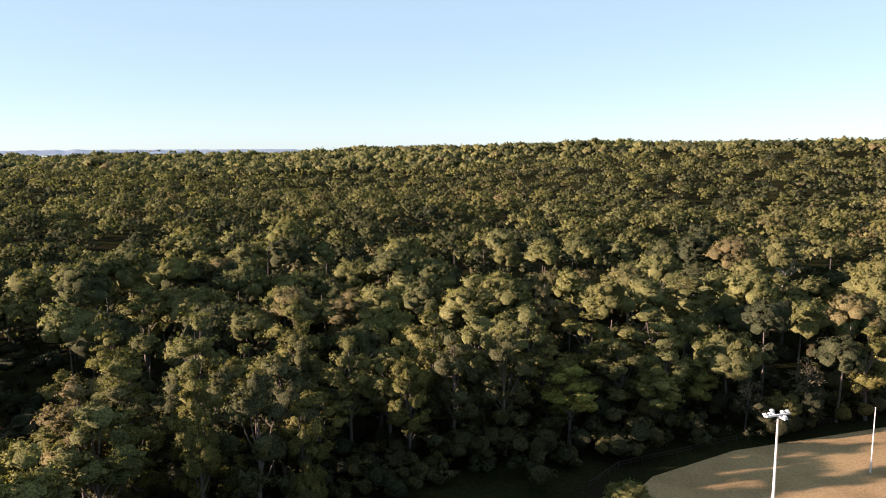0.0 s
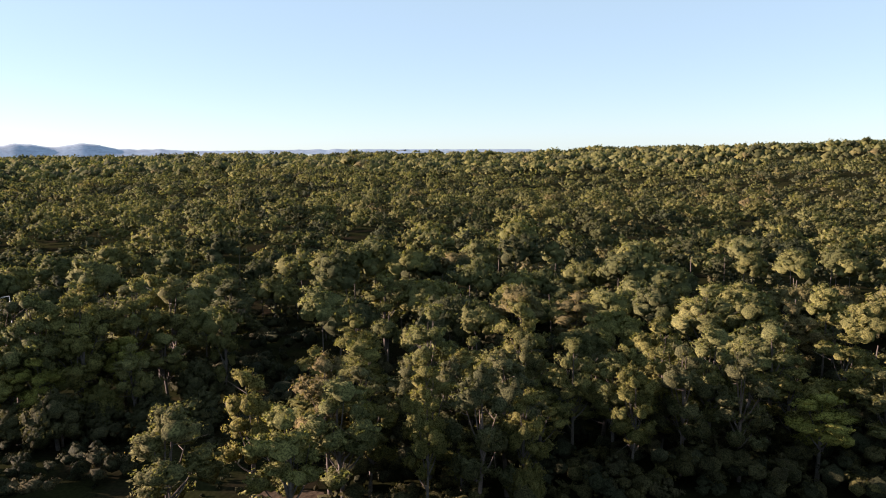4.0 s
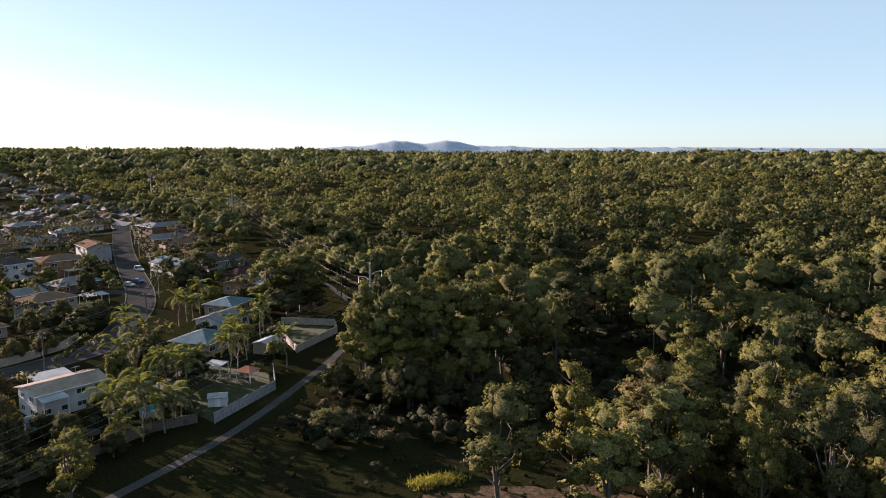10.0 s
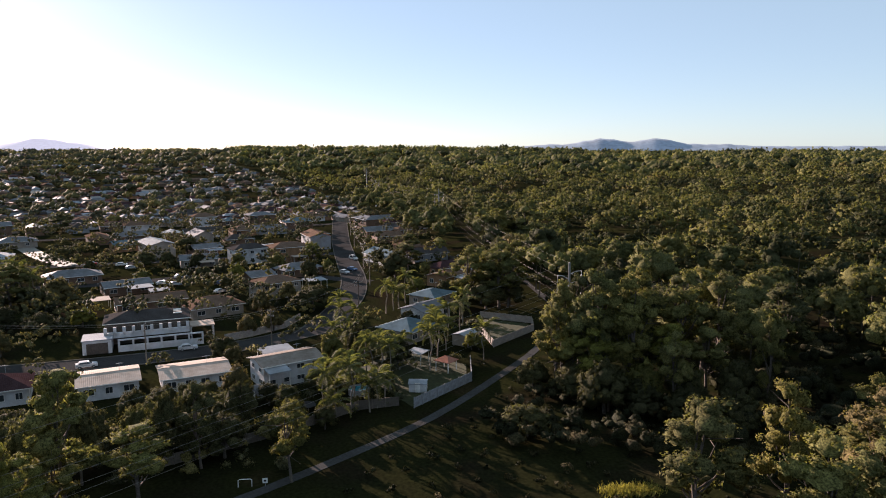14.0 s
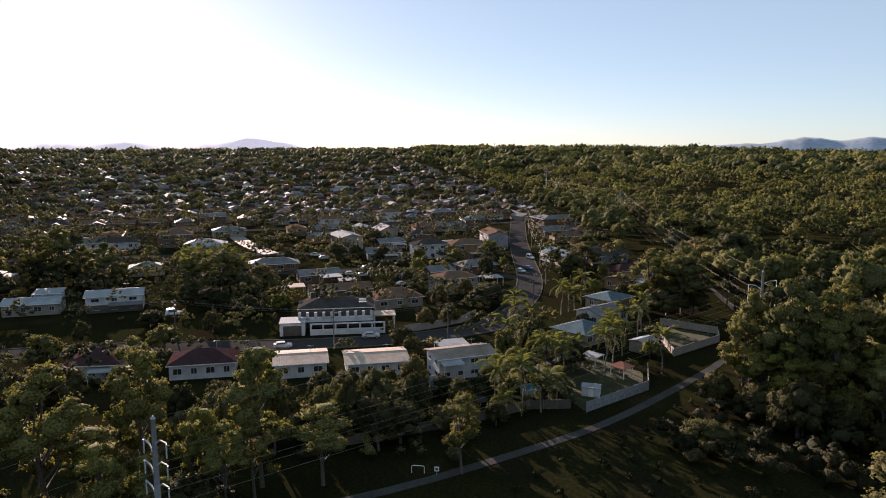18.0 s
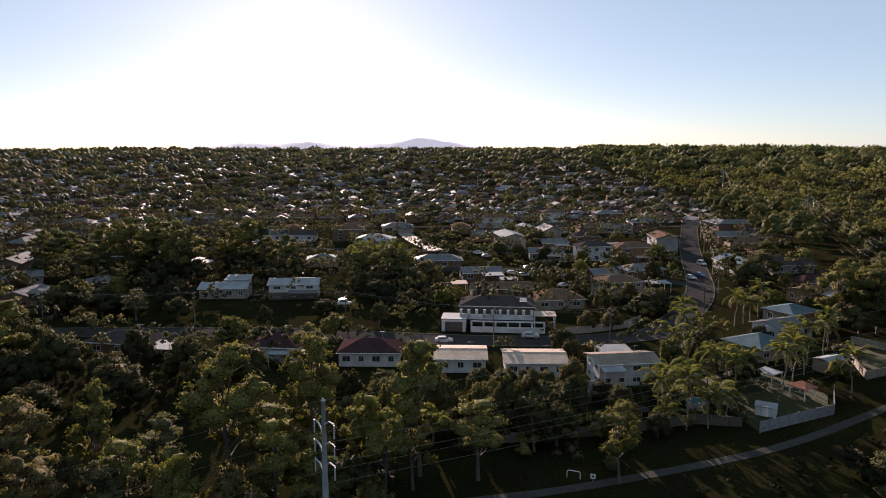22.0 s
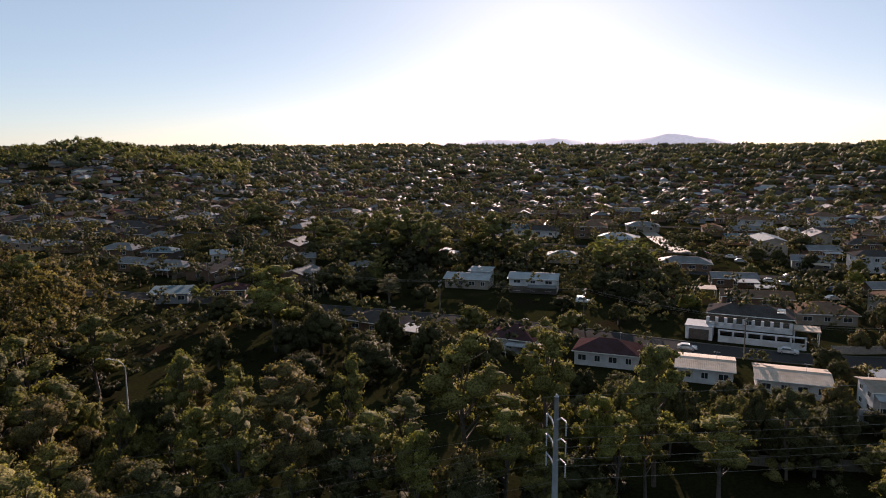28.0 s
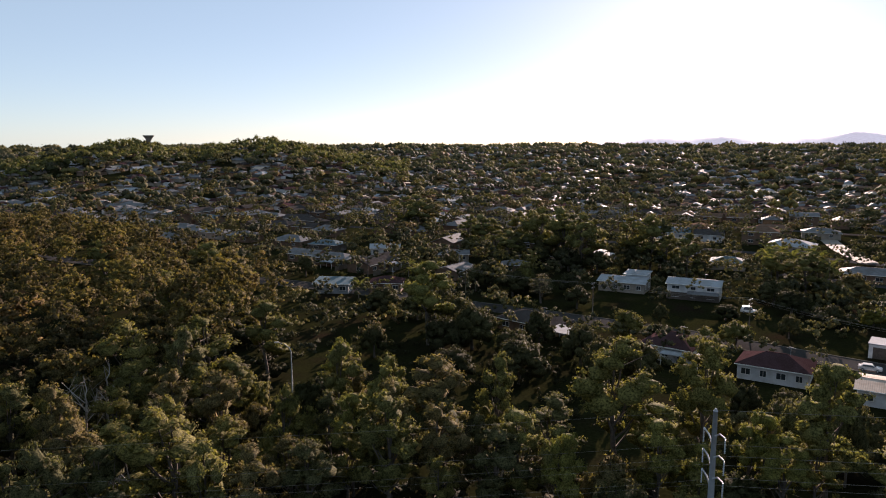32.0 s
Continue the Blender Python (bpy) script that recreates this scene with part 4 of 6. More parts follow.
def house(x, y, turn, w, d, h, kind, rise, wall, roof, label, group="", floors=1, front=3, sides=2, over=0.55, base=None, detail=True):
    """A house whose front faces local -y."""
    z = ground_at(x, y) if base is None else base
    ob = thing("house", pose(x, y, z, 0, 0, turn), label, "house", group)
    b = Build()
    t = 0.22
    b.box(-w / 2, -d / 2, -0.6, w / 2, -d / 2 + t, h).box(-w / 2, d / 2 - t, -0.6, w / 2, d / 2, h)
    b.box(-w / 2, -d / 2 + t, -0.6, -w / 2 + t, d / 2 - t, h).box(w / 2 - t, -d / 2 + t, -0.6, w / 2, d / 2 - t, h)
    if kind == "gable":
        for s in (-1, 1):
            xs = s * (w / 2 - t / 2)
            b.add([(xs - t / 2, -d / 2, h), (xs - t / 2, d / 2, h), (xs - t / 2, 0, h + rise * 0.86), (xs + t / 2, -d / 2, h), (xs + t / 2, d / 2, h), (xs + t / 2, 0, h + rise * 0.86)],
                  [(0, 2, 1), (3, 4, 5), (0, 3, 5, 2), (1, 2, 5, 4)])
    part("wall", b, WALLS[wall], ob)
    r = part("roof", roof_build(w, d, h + 0.02, kind, rise, over), ROOFS[roof], ob)
    if kind != "skillion":
        ridge = max(0.3, (w - d) / 2) if kind == "hip" else w / 2 + over
        part("ridge_cap", Build().box(-ridge, -0.14, h + rise - 0.04, ridge, 0.14, h + rise + 0.07), ROOFS[roof], r)
    x2, y2 = w / 2 + over, d / 2 + over
    part("gutter", Build().box(-x2, -y2 - 0.12, h - 0.16, x2, -y2, h), WHITE_METAL, ob)
    if detail:
        lift = rise if kind == "skillion" else 0
        part("gutter", Build().box(-x2, y2, h - 0.16 + lift, x2, y2 + 0.12, h + lift), WHITE_METAL, ob)
    if detail and kind != "skillion":
        mast = w * 0.2
        part("antenna", Build().tube([(mast, 0, h + rise - 0.1), (mast, 0, h + rise + 1.7)], [0.03, 0.02], 5).box(mast - 0.8, -0.02, h + rise + 1.4, mast + 0.8, 0.02, h + rise + 1.44).box(mast - 0.5, -0.3, h + rise + 1.58, mast + 0.5, -0.27, h + rise + 1.61), STEEL, ob, "thin metal television antenna")
    fh = h / floors
    for fl in range(floors):
        zb = fl * fh + fh * 0.36
        hh = fh * 0.4
        for k in range(front):
            px = -w / 2 + w * (k + 0.5) / front
            ww = min(2.2, w / front * 0.55) * (0.7 if k % 2 else 1.0)
            window_on(ob, px, -d / 2 - 0.02, z=zb, w=ww, h=hh, face="front")
        for k in range(sides if detail else 0):
            py = -d / 2 + d * (k + 0.5) / sides
            window_on(ob, w / 2 + 0.02, py, zb, min(1.5, d / sides * 0.4), hh, "right")
            window_on(ob, -w / 2 - 0.02, py, zb, min(1.5, d / sides * 0.4), hh, "left")
    return ob


def carport(x, y, turn, w, d, h, roof, label, rise=0.25, kind="skillion"):
    ob = thing("carport", pose(x, y, ground_at(x, y), 0, 0, turn), label, "carport")
    part("roof", roof_build(w, d, h, kind, rise, 0.1), ROOFS[roof], ob)
    for px in (-w / 2 + 0.1, w / 2 - 0.1):
        for py in (-d / 2 + 0.1, d / 2 - 0.1):
            part("post", Build().box(px - 0.06, py - 0.06, -0.2, px + 0.06, py + 0.06, h + (rise * (py + d / 2) / d if kind == "skillion" else 0) - 0.12), WHITE_METAL, ob)
    return ob


FRONT_ROW, BACK_ROW = "houses backing onto the easement", "houses across the street"
house(-149.5, 0.5, 90, 10.5, 9.5, 3.1, "gable", 0.8, "white", "cream", "white weatherboard house with a cream metal roof", FRONT_ROW, 1, 3)
house(-147.0, 16.2, 90, 12.6, 9.5, 3.1, "gable", 0.8, "white", "cream", "white house with a long cream metal roof", FRONT_ROW, 1, 4)
house(-141.0, 33.6, 99, 12.4, 7.6, 4.7, "gable", 0.9, "white", "tan", "high-set white house with a weathered tan roof beside palms", FRONT_ROW, 2, 4)
carport(-135.2, 30.4, 99, 4.4, 3.2, 4.1, "white", "pale sloping awning over a back landing", 0.5)
carport(-143.6, 33.0, 97, 5.5, 4.0, 3.2, "cream", "low cream hip roof over a back porch", 0.9, "hip")
house(-153.0, -19.5, 90, 13, 9.0, 3.2, "hip", 2.0, "white", "maroon", "white house with a maroon tiled roof", FRONT_ROW, 1, 4)
house(-156.5, -41, 85, 11, 10, 3.4, "hip", 2.2, "white", "maroon", "low house with a faded maroon tiled roof", FRONT_ROW)
house(-160, -77, 80, 16, 10, 3.0, "hip", 1.8, "brick", "black", "low brick house with a wide dark grey roof", FRONT_ROW)
carport(-153.5, -66, 80, 6.5, 6, 3.1, "white", "open carport with a pale metal roof")
carport(-150, -37.5, 88, 8, 3.6, 2.7, "white", "flat white patio roof beside a maroon roofed house")
house(-220, -74, 95, 14.5, 9, 3.3, "gable", 1.2, "cream", "white", "high-set cream house with a pale metal roof", BACK_ROW, 1, 4)
house(-227, -72, 95, 7, 6, 4.6, "skillion", 0.4, "white", "white", "raised rear room with a flat white roof", BACK_ROW, 1, 2)
tall_white = house(-220, -52, 97, 15, 9, 4.8, "gable", 1.1, "white", "white", "white two-storey house with a pale metal roof", BACK_ROW, 2, 3)
house(-159.7, 69.2, 118, 11, 10, 3.0, "hip", 2.0, "cream", "blue", "cream house with a pale blue metal hip roof", FRONT_ROW, 1, 3)
house(-174.5, 81, 118, 12, 8, 3.6, "gable", 1.2, "white", "grey", "white house with a flat-pitched grey roof", FRONT_ROW, 1, 3)
house(-191.5, 91, 120, 11, 9, 3.2, "hip", 1.4, "cream", "blue", "house with a pale blue metal roof among palms", FRONT_ROW, 1, 3)
house(-216, 108, 118, 11, 8, 3.6, "gable", 1.1, "orange", "brown", "orange brick house under trees", FRONT_ROW, 1, 3)
carport(-210, 112.5, 118, 6, 5, 3.2, "white", "carport with a white metal roof beside brick house")

house(-208, 29, 100, 14.5, 10, 3.0, "hip", 2.2, "cream", "brown", "cream house with a brown tiled hip roof", BACK_ROW, 1, 3)
house(-223, 50.5, 106, 13.5, 9, 5.2, "hip", 1.6, "cream", "brown", "two-storey beige house with a brown roof", BACK_ROW, 2, 4)
carport(-230, 65.5, 98, 7, 5, 3.0, "white", "carport with a pale metal roof beside a beige house")
house(-251, 8, 100, 14, 9, 3.0, "gable", 1.3, "brick", "grey", "low brick house with a grey metal roof", BACK_ROW, 1, 3)
carport(-243.5, 12, 100, 7, 5, 3.0, "white", "white metal carport before a brick house")
carport(-228.5, -0.5, 96, 6.4, 5, 3.0, "cream", "cream metal patio roof")
house(-222.5, 13.5, 95, 19, 8.5, 3.0, "gable", 1.4, "brick", "brown", "long low brick house with a dark brown roof", BACK_ROW, 1, 4)
carport(-236.5, 17, 95, 5.7, 4, 2.8, "white", "pale flat patio roof behind a brown roof")
house(-248, 50.5, 105, 9, 8, 3.0, "gable", 1.5, "brick", "grey", "small brick house with a grey metal roof", BACK_ROW, 1, 2)
house(-257, 67, 105, 15.5, 9, 3.0, "hip", 1.8, "brick", "grey", "low brick house with a wide grey roof", BACK_ROW, 1, 3)
house(-316, 67, 104, 14, 10, 3.0, "skillion", 0.3, "brick", "white", "brown house with a flat white roof", BACK_ROW, 1, 3)
house(-286, -71.5, 100, 9.5, 9, 3.0, "gable", 1.5, "cream", "grey", "cream house with a grey metal gable roof", BACK_ROW, 1, 2)
house(-278, -54, 98, 12, 9, 3.0, "hip", 1.6, "cream", "blue", "cream house with a pale blue hip roof", BACK_ROW, 1, 3)
house(-277, -8, 95, 18, 9, 3.0, "hip", 1.8, "brick", "grey", "long low brick house with a grey roof", BACK_ROW, 1, 4)
house(-168, -152, 118, 11, 8, 3.2, "skillion", 0.7, "grey", "blue", "grey house with a bright pale blue metal roof", FRONT_ROW, 1, 3)
house(-179, -139, 118, 10, 8, 3.0, "hip", 1.6, "brick", "maroon", "brick house with a dull maroon roof", FRONT_ROW, 1, 3)
house(-236, -184, 128, 12, 9, 3.4, "gable", 1.2, "white", "white", "white weatherboard house with a pale roof", BACK_ROW, 1, 3)
house(-238, -152, 122, 14, 9, 3.2, "gable", 1.2, "cream", "grey", "cream house with a grey metal roof", BACK_ROW, 1, 3)
house(-230, -119, 118, 9, 8, 3.0, "hip", 1.6, "brick", "grey", "small brick house with a grey roof", BACK_ROW, 1, 2)

house(-334, -40, 92, 19, 14, 3.2, "hip", 2.4, "cream", "white", "wide cream house with a pale metal hip roof", BACK_ROW, 1, 4)


# the dark ground floor and the front rooms that stand out
part("lower_wall", Build().box(-7.56, -4.62, -0.5, 7.56, -4.5, 2.25), WALLS["dark"], tall_white, "dark lower storey wall")
part("awning", Build().add([(-1.5, -6.4, 2.3), (7.4, -6.4, 2.3), (7.4, -4.64, 2.9), (-1.5, -4.64, 2.9), (-1.5, -6.4, 2.2), (7.4, -6.4, 2.2), (7.4, -4.64, 2.8), (-1.5, -4.64, 2.8)], [(0, 1, 2, 3), (7, 6, 5, 4), (0, 4, 5, 1), (1, 5, 6, 2), (2, 6, 7, 3), (3, 7, 4, 0)]), ROOFS["grey"], tall_white, "sloping grey awning over the ground floor")


def villa():
    """The long white two-storey house with a garage and a pillared balustrade."""
    # dark body walls put the open veranda's shade into the colour
    ob = house(-189.5, 10.5, 86, 19, 10, 5.3, "hip", 1.7, "dark", "black", "large white two-storey house with charcoal tiled roof", BACK_ROW, 1, 1, 1)
    b = Build()
    for k in range(10):
        px = -9.2 + k * 2.04
        b.box(px - 0.35, -9.2, 3.2, px + 0.35, -8.8, 5.2)
    b.box(-9.55, -9.2, 2.6, 9.6, -8.8, 3.9)
    part("veranda_wall", b, WALLS["white"], ob)
    part("veranda_floor", Build().box(-9.5, -8.8, 2.7, 9.5, -5.05, 2.95), CONCRETE, ob)
    c = Build().box(-6.5, -12.4, -0.3, 12.5, -12.1, 1.5).box(-6.5, -12.45, 2.7, 12.5, -12.05, 3.0)
    part("balustrade", c, WALLS["white"], ob)
    for k in range(7):
        px = -6.3 + k * 3.1
        part("pillar", Build().box(px - 0.22, -12.5, 1.5, px + 0.22, -12.0, 2.7), WALLS["white"], ob)
    g = Build().box(-14.0, -12.3, -0.3, -13.2, -12.0, 3.2).box(-8.6, -12.3, -0.3, -7.8, -12.0, 3.2).box(-13.2, -12.3, 2.6, -8.6, -12.0, 3.2).box(-14.0, -12, -0.3, -13.7, -6, 3.2).box(-8.1, -12, -0.3, -7.8, -6, 3.2)
    part("garage_wall", g, WALLS["white"], ob)
    part("garage_door", Build().box(-13.2, -12.15, -0.2, -8.6, -12.05, 2.6), WALLS["dark"], ob, "dark panelled garage door")
    part("garage_roof", Build().box(-14.2, -12.5, 3.2, -7.6, -5.8, 3.4), ROOFS["white"], ob, "flat pale garage roof")
    part("water_heater", Build().tube([(6.2, -2.2, 6.75), (8.0, -2.2, 6.75)], [0.32, 0.32], 12).box(6.1, -3.6, 6.2, 8.1, -2.4, 6.3), WHITE_METAL, ob, "white solar water heater on the roof")
    part("carport_roof", Build().box(9.8, -9, 3.6, 15.5, -3.5, 3.85), ROOFS["cream"], ob, "flat cream carport roof")
    for px, py in ((10, -8.8), (15.2, -8.8), (15.2, -3.8), (10, -3.8)):
        part("post", Build().box(px - 0.1, py - 0.1, -0.3, px + 0.1, py + 0.1, 3.6), WALLS["white"], ob)


villa()

# houses further back: rows along the streets
town = np.random.default_rng(44)
ROOF_MIX = ["grey", "brown", "brown", "black", "maroon", "grey", "grey", "blue", "brown", "black", "black"]
WALL_MIX = ["brick", "cream", "brick", "white", "orange", "grey", "brick"]
HOUSES = []


def road_gap(px, py):
    best = 1e9
    for line in ROADS:
        for (ax, ay), (bx, by) in zip(line, line[1:]):
            ux, uy = bx - ax, by - ay
            t = max(0, min(1, ((px - ax) * ux + (py - ay) * uy) / (ux * ux + uy * uy)))
            best = min(best, math.hypot(px - ax - t * ux, py - ay - t * uy))
    return best


def in_town(px, py):
    d, az = math.hypot(px, py), math.degrees(math.atan2(-px, py))
    return 150 < d and not in_bush(np.array(px), np.array(py), np.array(d), np.array(az)) and not in_creek(np.array(px), np.array(py), np.array(d), np.array(az)) and np.interp(d, [150, 250, 400, 700, 1200], [60, 62.5, 67, 73.5, 80]) < az < 160


TAKEN = [(-149, 0), (-147, 16), (-141, 34), (-153, -20), (-156, -41), (-160, -77), (-220, -74), (-227, -72), (-220, -52), (-160, 69), (-174, 81), (-191, 91), (-216, 108), (-184, 3), (-186, 11), (-184, 20), (-213, 31), (-222, 54), (-229, 67), (-251, 8), (-243, 12), (-238, -1), (-277, -12), (-277, -3), (-334, -45), (-334, -33), (-350, -22), (-366, -26), (-168, -152), (-179, -139), (-236, -184), (-238, -152), (-230, -119), (-222, 7), (-223, 19), (-248, 50), (-257, 67), (-316, 67), (-286, -71), (-278, -54)]
MANUAL = len(TAKEN)
for row in range(14):
    for col in range(36):
        px = -208 - row * 25 - (row // 2) * 9 + town.uniform(-3, 3)
        py = 150 - col * 17.5 + town.uniform(-3, 3) + row * 4
        gap = road_gap(px, py)
        if not in_town(px, py) or gap < 11 or any(math.hypot(px - qx, py - qy) < (20 if j < MANUAL else 15) for j, (qx, qy) in enumerate(TAKEN)) or math.hypot(px, py) > 470 or (math.hypot(px, py) < 295 and 69 < math.degrees(math.atan2(-px, py)) < 100):
            continue
        if math.degrees(math.atan2(-px, py)) > 106 and math.hypot(px, py) < 360 and town.uniform() < 0.5:     # trees there instead
            continue
        TAKEN.append((px, py))
        HOUSES.append((px, py))
for px, py in HOUSES:
    w, dd = float(town.uniform(12, 19)), float(town.uniform(8, 10.5))
    wall, roof = WALL_MIX[int(town.integers(7))], ROOF_MIX[int(town.integers(11))]
    if math.degrees(math.atan2(-px, py)) > 110:     # the slope under the tower: pale and grey roofs
        roof, wall = {"brown": "grey", "maroon": "grey"}.get(roof, roof), {"white": "brick", "orange": "brick", "grey": "dark"}.get(wall, wall)
    kind = "hip" if town.uniform() < 0.6 else "gable"
    floors = 2 if town.uniform() < 0.2 and math.hypot(px, py) > 280 else 1
    words = {"brick": "brown brick", "cream": "cream", "white": "white", "orange": "orange brick", "grey": "grey-blue", "dark": "dark boarded"}[wall]
    rw = {"grey": "grey metal", "brown": "brown tiled", "black": "charcoal tiled", "maroon": "maroon tiled", "pink": "terracotta tiled", "white": "white metal", "blue": "pale blue metal", "cream": "cream metal"}[roof]
    near = math.hypot(px, py) < 300
    turn = float(town.choice([90, 90, 90, 0, 180])) + float(town.uniform(-8, 8)) + 5
    if math.hypot(px, py) < 340 and town.uniform() < 0.5:
        a = radians(turn)
        off = dd / 2 + 2.6
        carport(px + off * math.sin(a) + 2 * math.cos(a), py - off * math.cos(a) + 2 * math.sin(a), turn, float(town.uniform(4, 7)), 3.6, 2.6, ["white", "grey", "cream", "white"][int(town.integers(4))], "flat metal patio roof on posts behind a house")
    house(px, py, turn, w, dd, 2.9 * floors + 0.3, kind, float(town.uniform(1.5, 2.3)), wall, roof,
          f"{words} suburban house with a {rw} roof", "suburban houses", floors, 2 if not near else 3, 1, detail=near)


def far_suburb():
    """All the houses too far to pick apart, by roof colour."""
    for n, roof in enumerate(["grey", "brown", "maroon", "white", "black", "cream"]):
        r, wl = Build(), Build()
        for k in range({"white": 200, "cream": 170, "grey": 1500, "black": 1200}.get(roof, 800)):
            d = math.exp(town.uniform(math.log(455), math.log(3000)))
            az = town.uniform(66, 158)
            px, py = polar(az, d)
            if not in_town(px, py) or (d > 1300 and az < 92):
                continue
            s = 0.9 + max(0, d - 900) / 2800
            w, dd, h = town.uniform(10, 15) * s, town.uniform(8, 10) * s, 3.0 * s
            a = radians(float(town.choice([5, 95])) + town.uniform(-12, 12))
            ca, sa, g = math.cos(a), math.sin(a), ground_at(px, py)
            for src, dst in ((roof_build(w, dd, h, "hip" if town.uniform() < 0.6 else "gable", 2.0 * s), r), (Build().box(-w / 2, -dd / 2, -1, w / 2, dd / 2, h), wl)):
                dst.add([(px + ca * vx - sa * vy, py + sa * vx + ca * vy, g + vz) for vx, vy, vz in src.v], src.f)
        tagged(new("distant_roofs", r.mesh("distant_roofs", ROOFS[roof])), f"{roof} roofs of far suburban houses", "houses", kind="stuff")
        tagged(new("distant_walls", wl.mesh("distant_walls", WALLS[["cream", "brick", "white", "white", "orange", "cream"][n]])), "walls of far suburban houses", "houses", kind="stuff")


far_suburb()


# ---- garden trees ----
def town_spots(x, y, d, az):
    ok = np.array([bool(in_town(px, py)) for px, py in zip(x, y)])
    return ok


OPEN = [(-214, -172, -98, -24), (-184, -158, -12, 54), (-150, -100, -96, -46), (-206, -140, 57, 102), (-235, -206, 80, 104)]     # open slopes, and yards cleared for the camera's view: x and y limits


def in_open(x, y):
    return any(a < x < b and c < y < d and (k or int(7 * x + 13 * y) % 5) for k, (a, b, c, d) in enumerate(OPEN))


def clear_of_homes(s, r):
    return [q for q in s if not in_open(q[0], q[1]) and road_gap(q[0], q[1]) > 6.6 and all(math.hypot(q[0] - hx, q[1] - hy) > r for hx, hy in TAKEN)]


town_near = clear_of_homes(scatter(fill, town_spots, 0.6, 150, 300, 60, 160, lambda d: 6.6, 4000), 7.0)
for px, py, pd in town_near[:24]:
    st = [7, 7, 7, 3, 4, 7, 5][int(fill.integers(7))]
    h = float(fill.uniform(4, 10))
    ob = gum(px, py, h, float(h * fill.uniform(0.34, 0.5)), st)
    ob["group"], ob["label"] = "garden trees", {7: "dark leafy garden tree among the houses", 3: "olive garden gum among the houses", 4: "bright yellow-green garden tree", 5: "brownish garden tree among the houses"}[st]
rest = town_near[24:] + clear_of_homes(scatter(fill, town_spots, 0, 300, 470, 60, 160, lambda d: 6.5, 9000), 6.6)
woods("garden_trees", rest, (5, 3, 6, 0.075), GARDEN, "dark garden trees filling the suburb", fill, (4, 10.5), lambda d: 4.1, base=0.24, fine=False, core=0.8)
spots = scatter(fill, town_spots, 0, 470, 4500, 60, 160, lambda d: 12.5 + 0.02 * (d - 430), 23000)
woods("distant_garden_trees", [q for q in spots if q[2] < 950], (5, 1, 6, 0.1), GARDEN, "trees of the suburb spread over the rise", fill, (4.2, 10), lambda d: 4.8 + 0.0085 * (d - 430), 0.3, fine=False, core=0.86)
woods("horizon_garden_trees", [q for q in spots if q[2] >= 950], (4, 1, 3, 0.12), GARDEN, "far trees of the suburb reaching the horizon", fill, (4, 12), lambda d: 4.8 + 0.009 * (d - 430), 0.3, fine=False, core=0.86)


def on_hill(x, y, d, az):
    return (d > 760) & (d < 1010) & (az > 126) & (az < 155)


woods("hill_woods", scatter(fill, on_hill, 0, 760, 1010, 126, 155, lambda d: 10.5, 2500), (5, 1, 8, 0.14), CANOPY, "tall gum trees over the hill of the water tower", fill, (9, 17), lambda d: 7.5, fine=False)


def slope_spots(x, y, d, az):
    """The wooded slope between the creek and the tower hill."""
    return town_spots(x, y, d, az) & (az > 108) & (line_gap(x, y) > 8) & (np.sin(x / 19 + 0.7) * np.cos(y / 23) > 0.12)


woods("slope_trees", clear_of_homes(scatter(fill, slope_spots, 0.5, 235, 760, 108, 158, lambda d: 9.5 + 0.014 * (d - 235), 5000), 6.5), (7, 3, 8, 0.075), GARDEN, "taller dark trees over the wooded slope", fill, (8, 15), lambda d: 4.8 + 0.004 * (d - 235), base=0.26, fine=False, core=0.8)


saved, PLACED = PLACED, []
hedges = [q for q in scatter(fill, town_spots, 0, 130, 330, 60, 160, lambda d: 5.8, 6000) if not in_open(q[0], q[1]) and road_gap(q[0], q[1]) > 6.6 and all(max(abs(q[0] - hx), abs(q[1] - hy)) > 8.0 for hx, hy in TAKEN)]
thicket("garden_bushes", hedges, fill, (1.0, 3.6), GARDEN, "hedges and bushes between the houses", 24)
PLACED = saved


def beside_line(x, y, d, az):
    g = line_gap(x, y)
    return (g > 7) & (g < 30) & (d > 168) & (d < 520) & (az > 54) & (az < np.interp(d, [168, 235, 300, 520], [60.5, 61.5, 66, 71]))


spots = clear_of_homes(scatter(fill, beside_line, 0.6, 168, 520, 54, 72, lambda d: 7.0, 2500), 9)
woods("line_side_trees", spots, (8, 3, 12, 0.07), CANOPY, "tall gum trees beside the power line easement", fill, (12, 21), lambda d: 5.4)

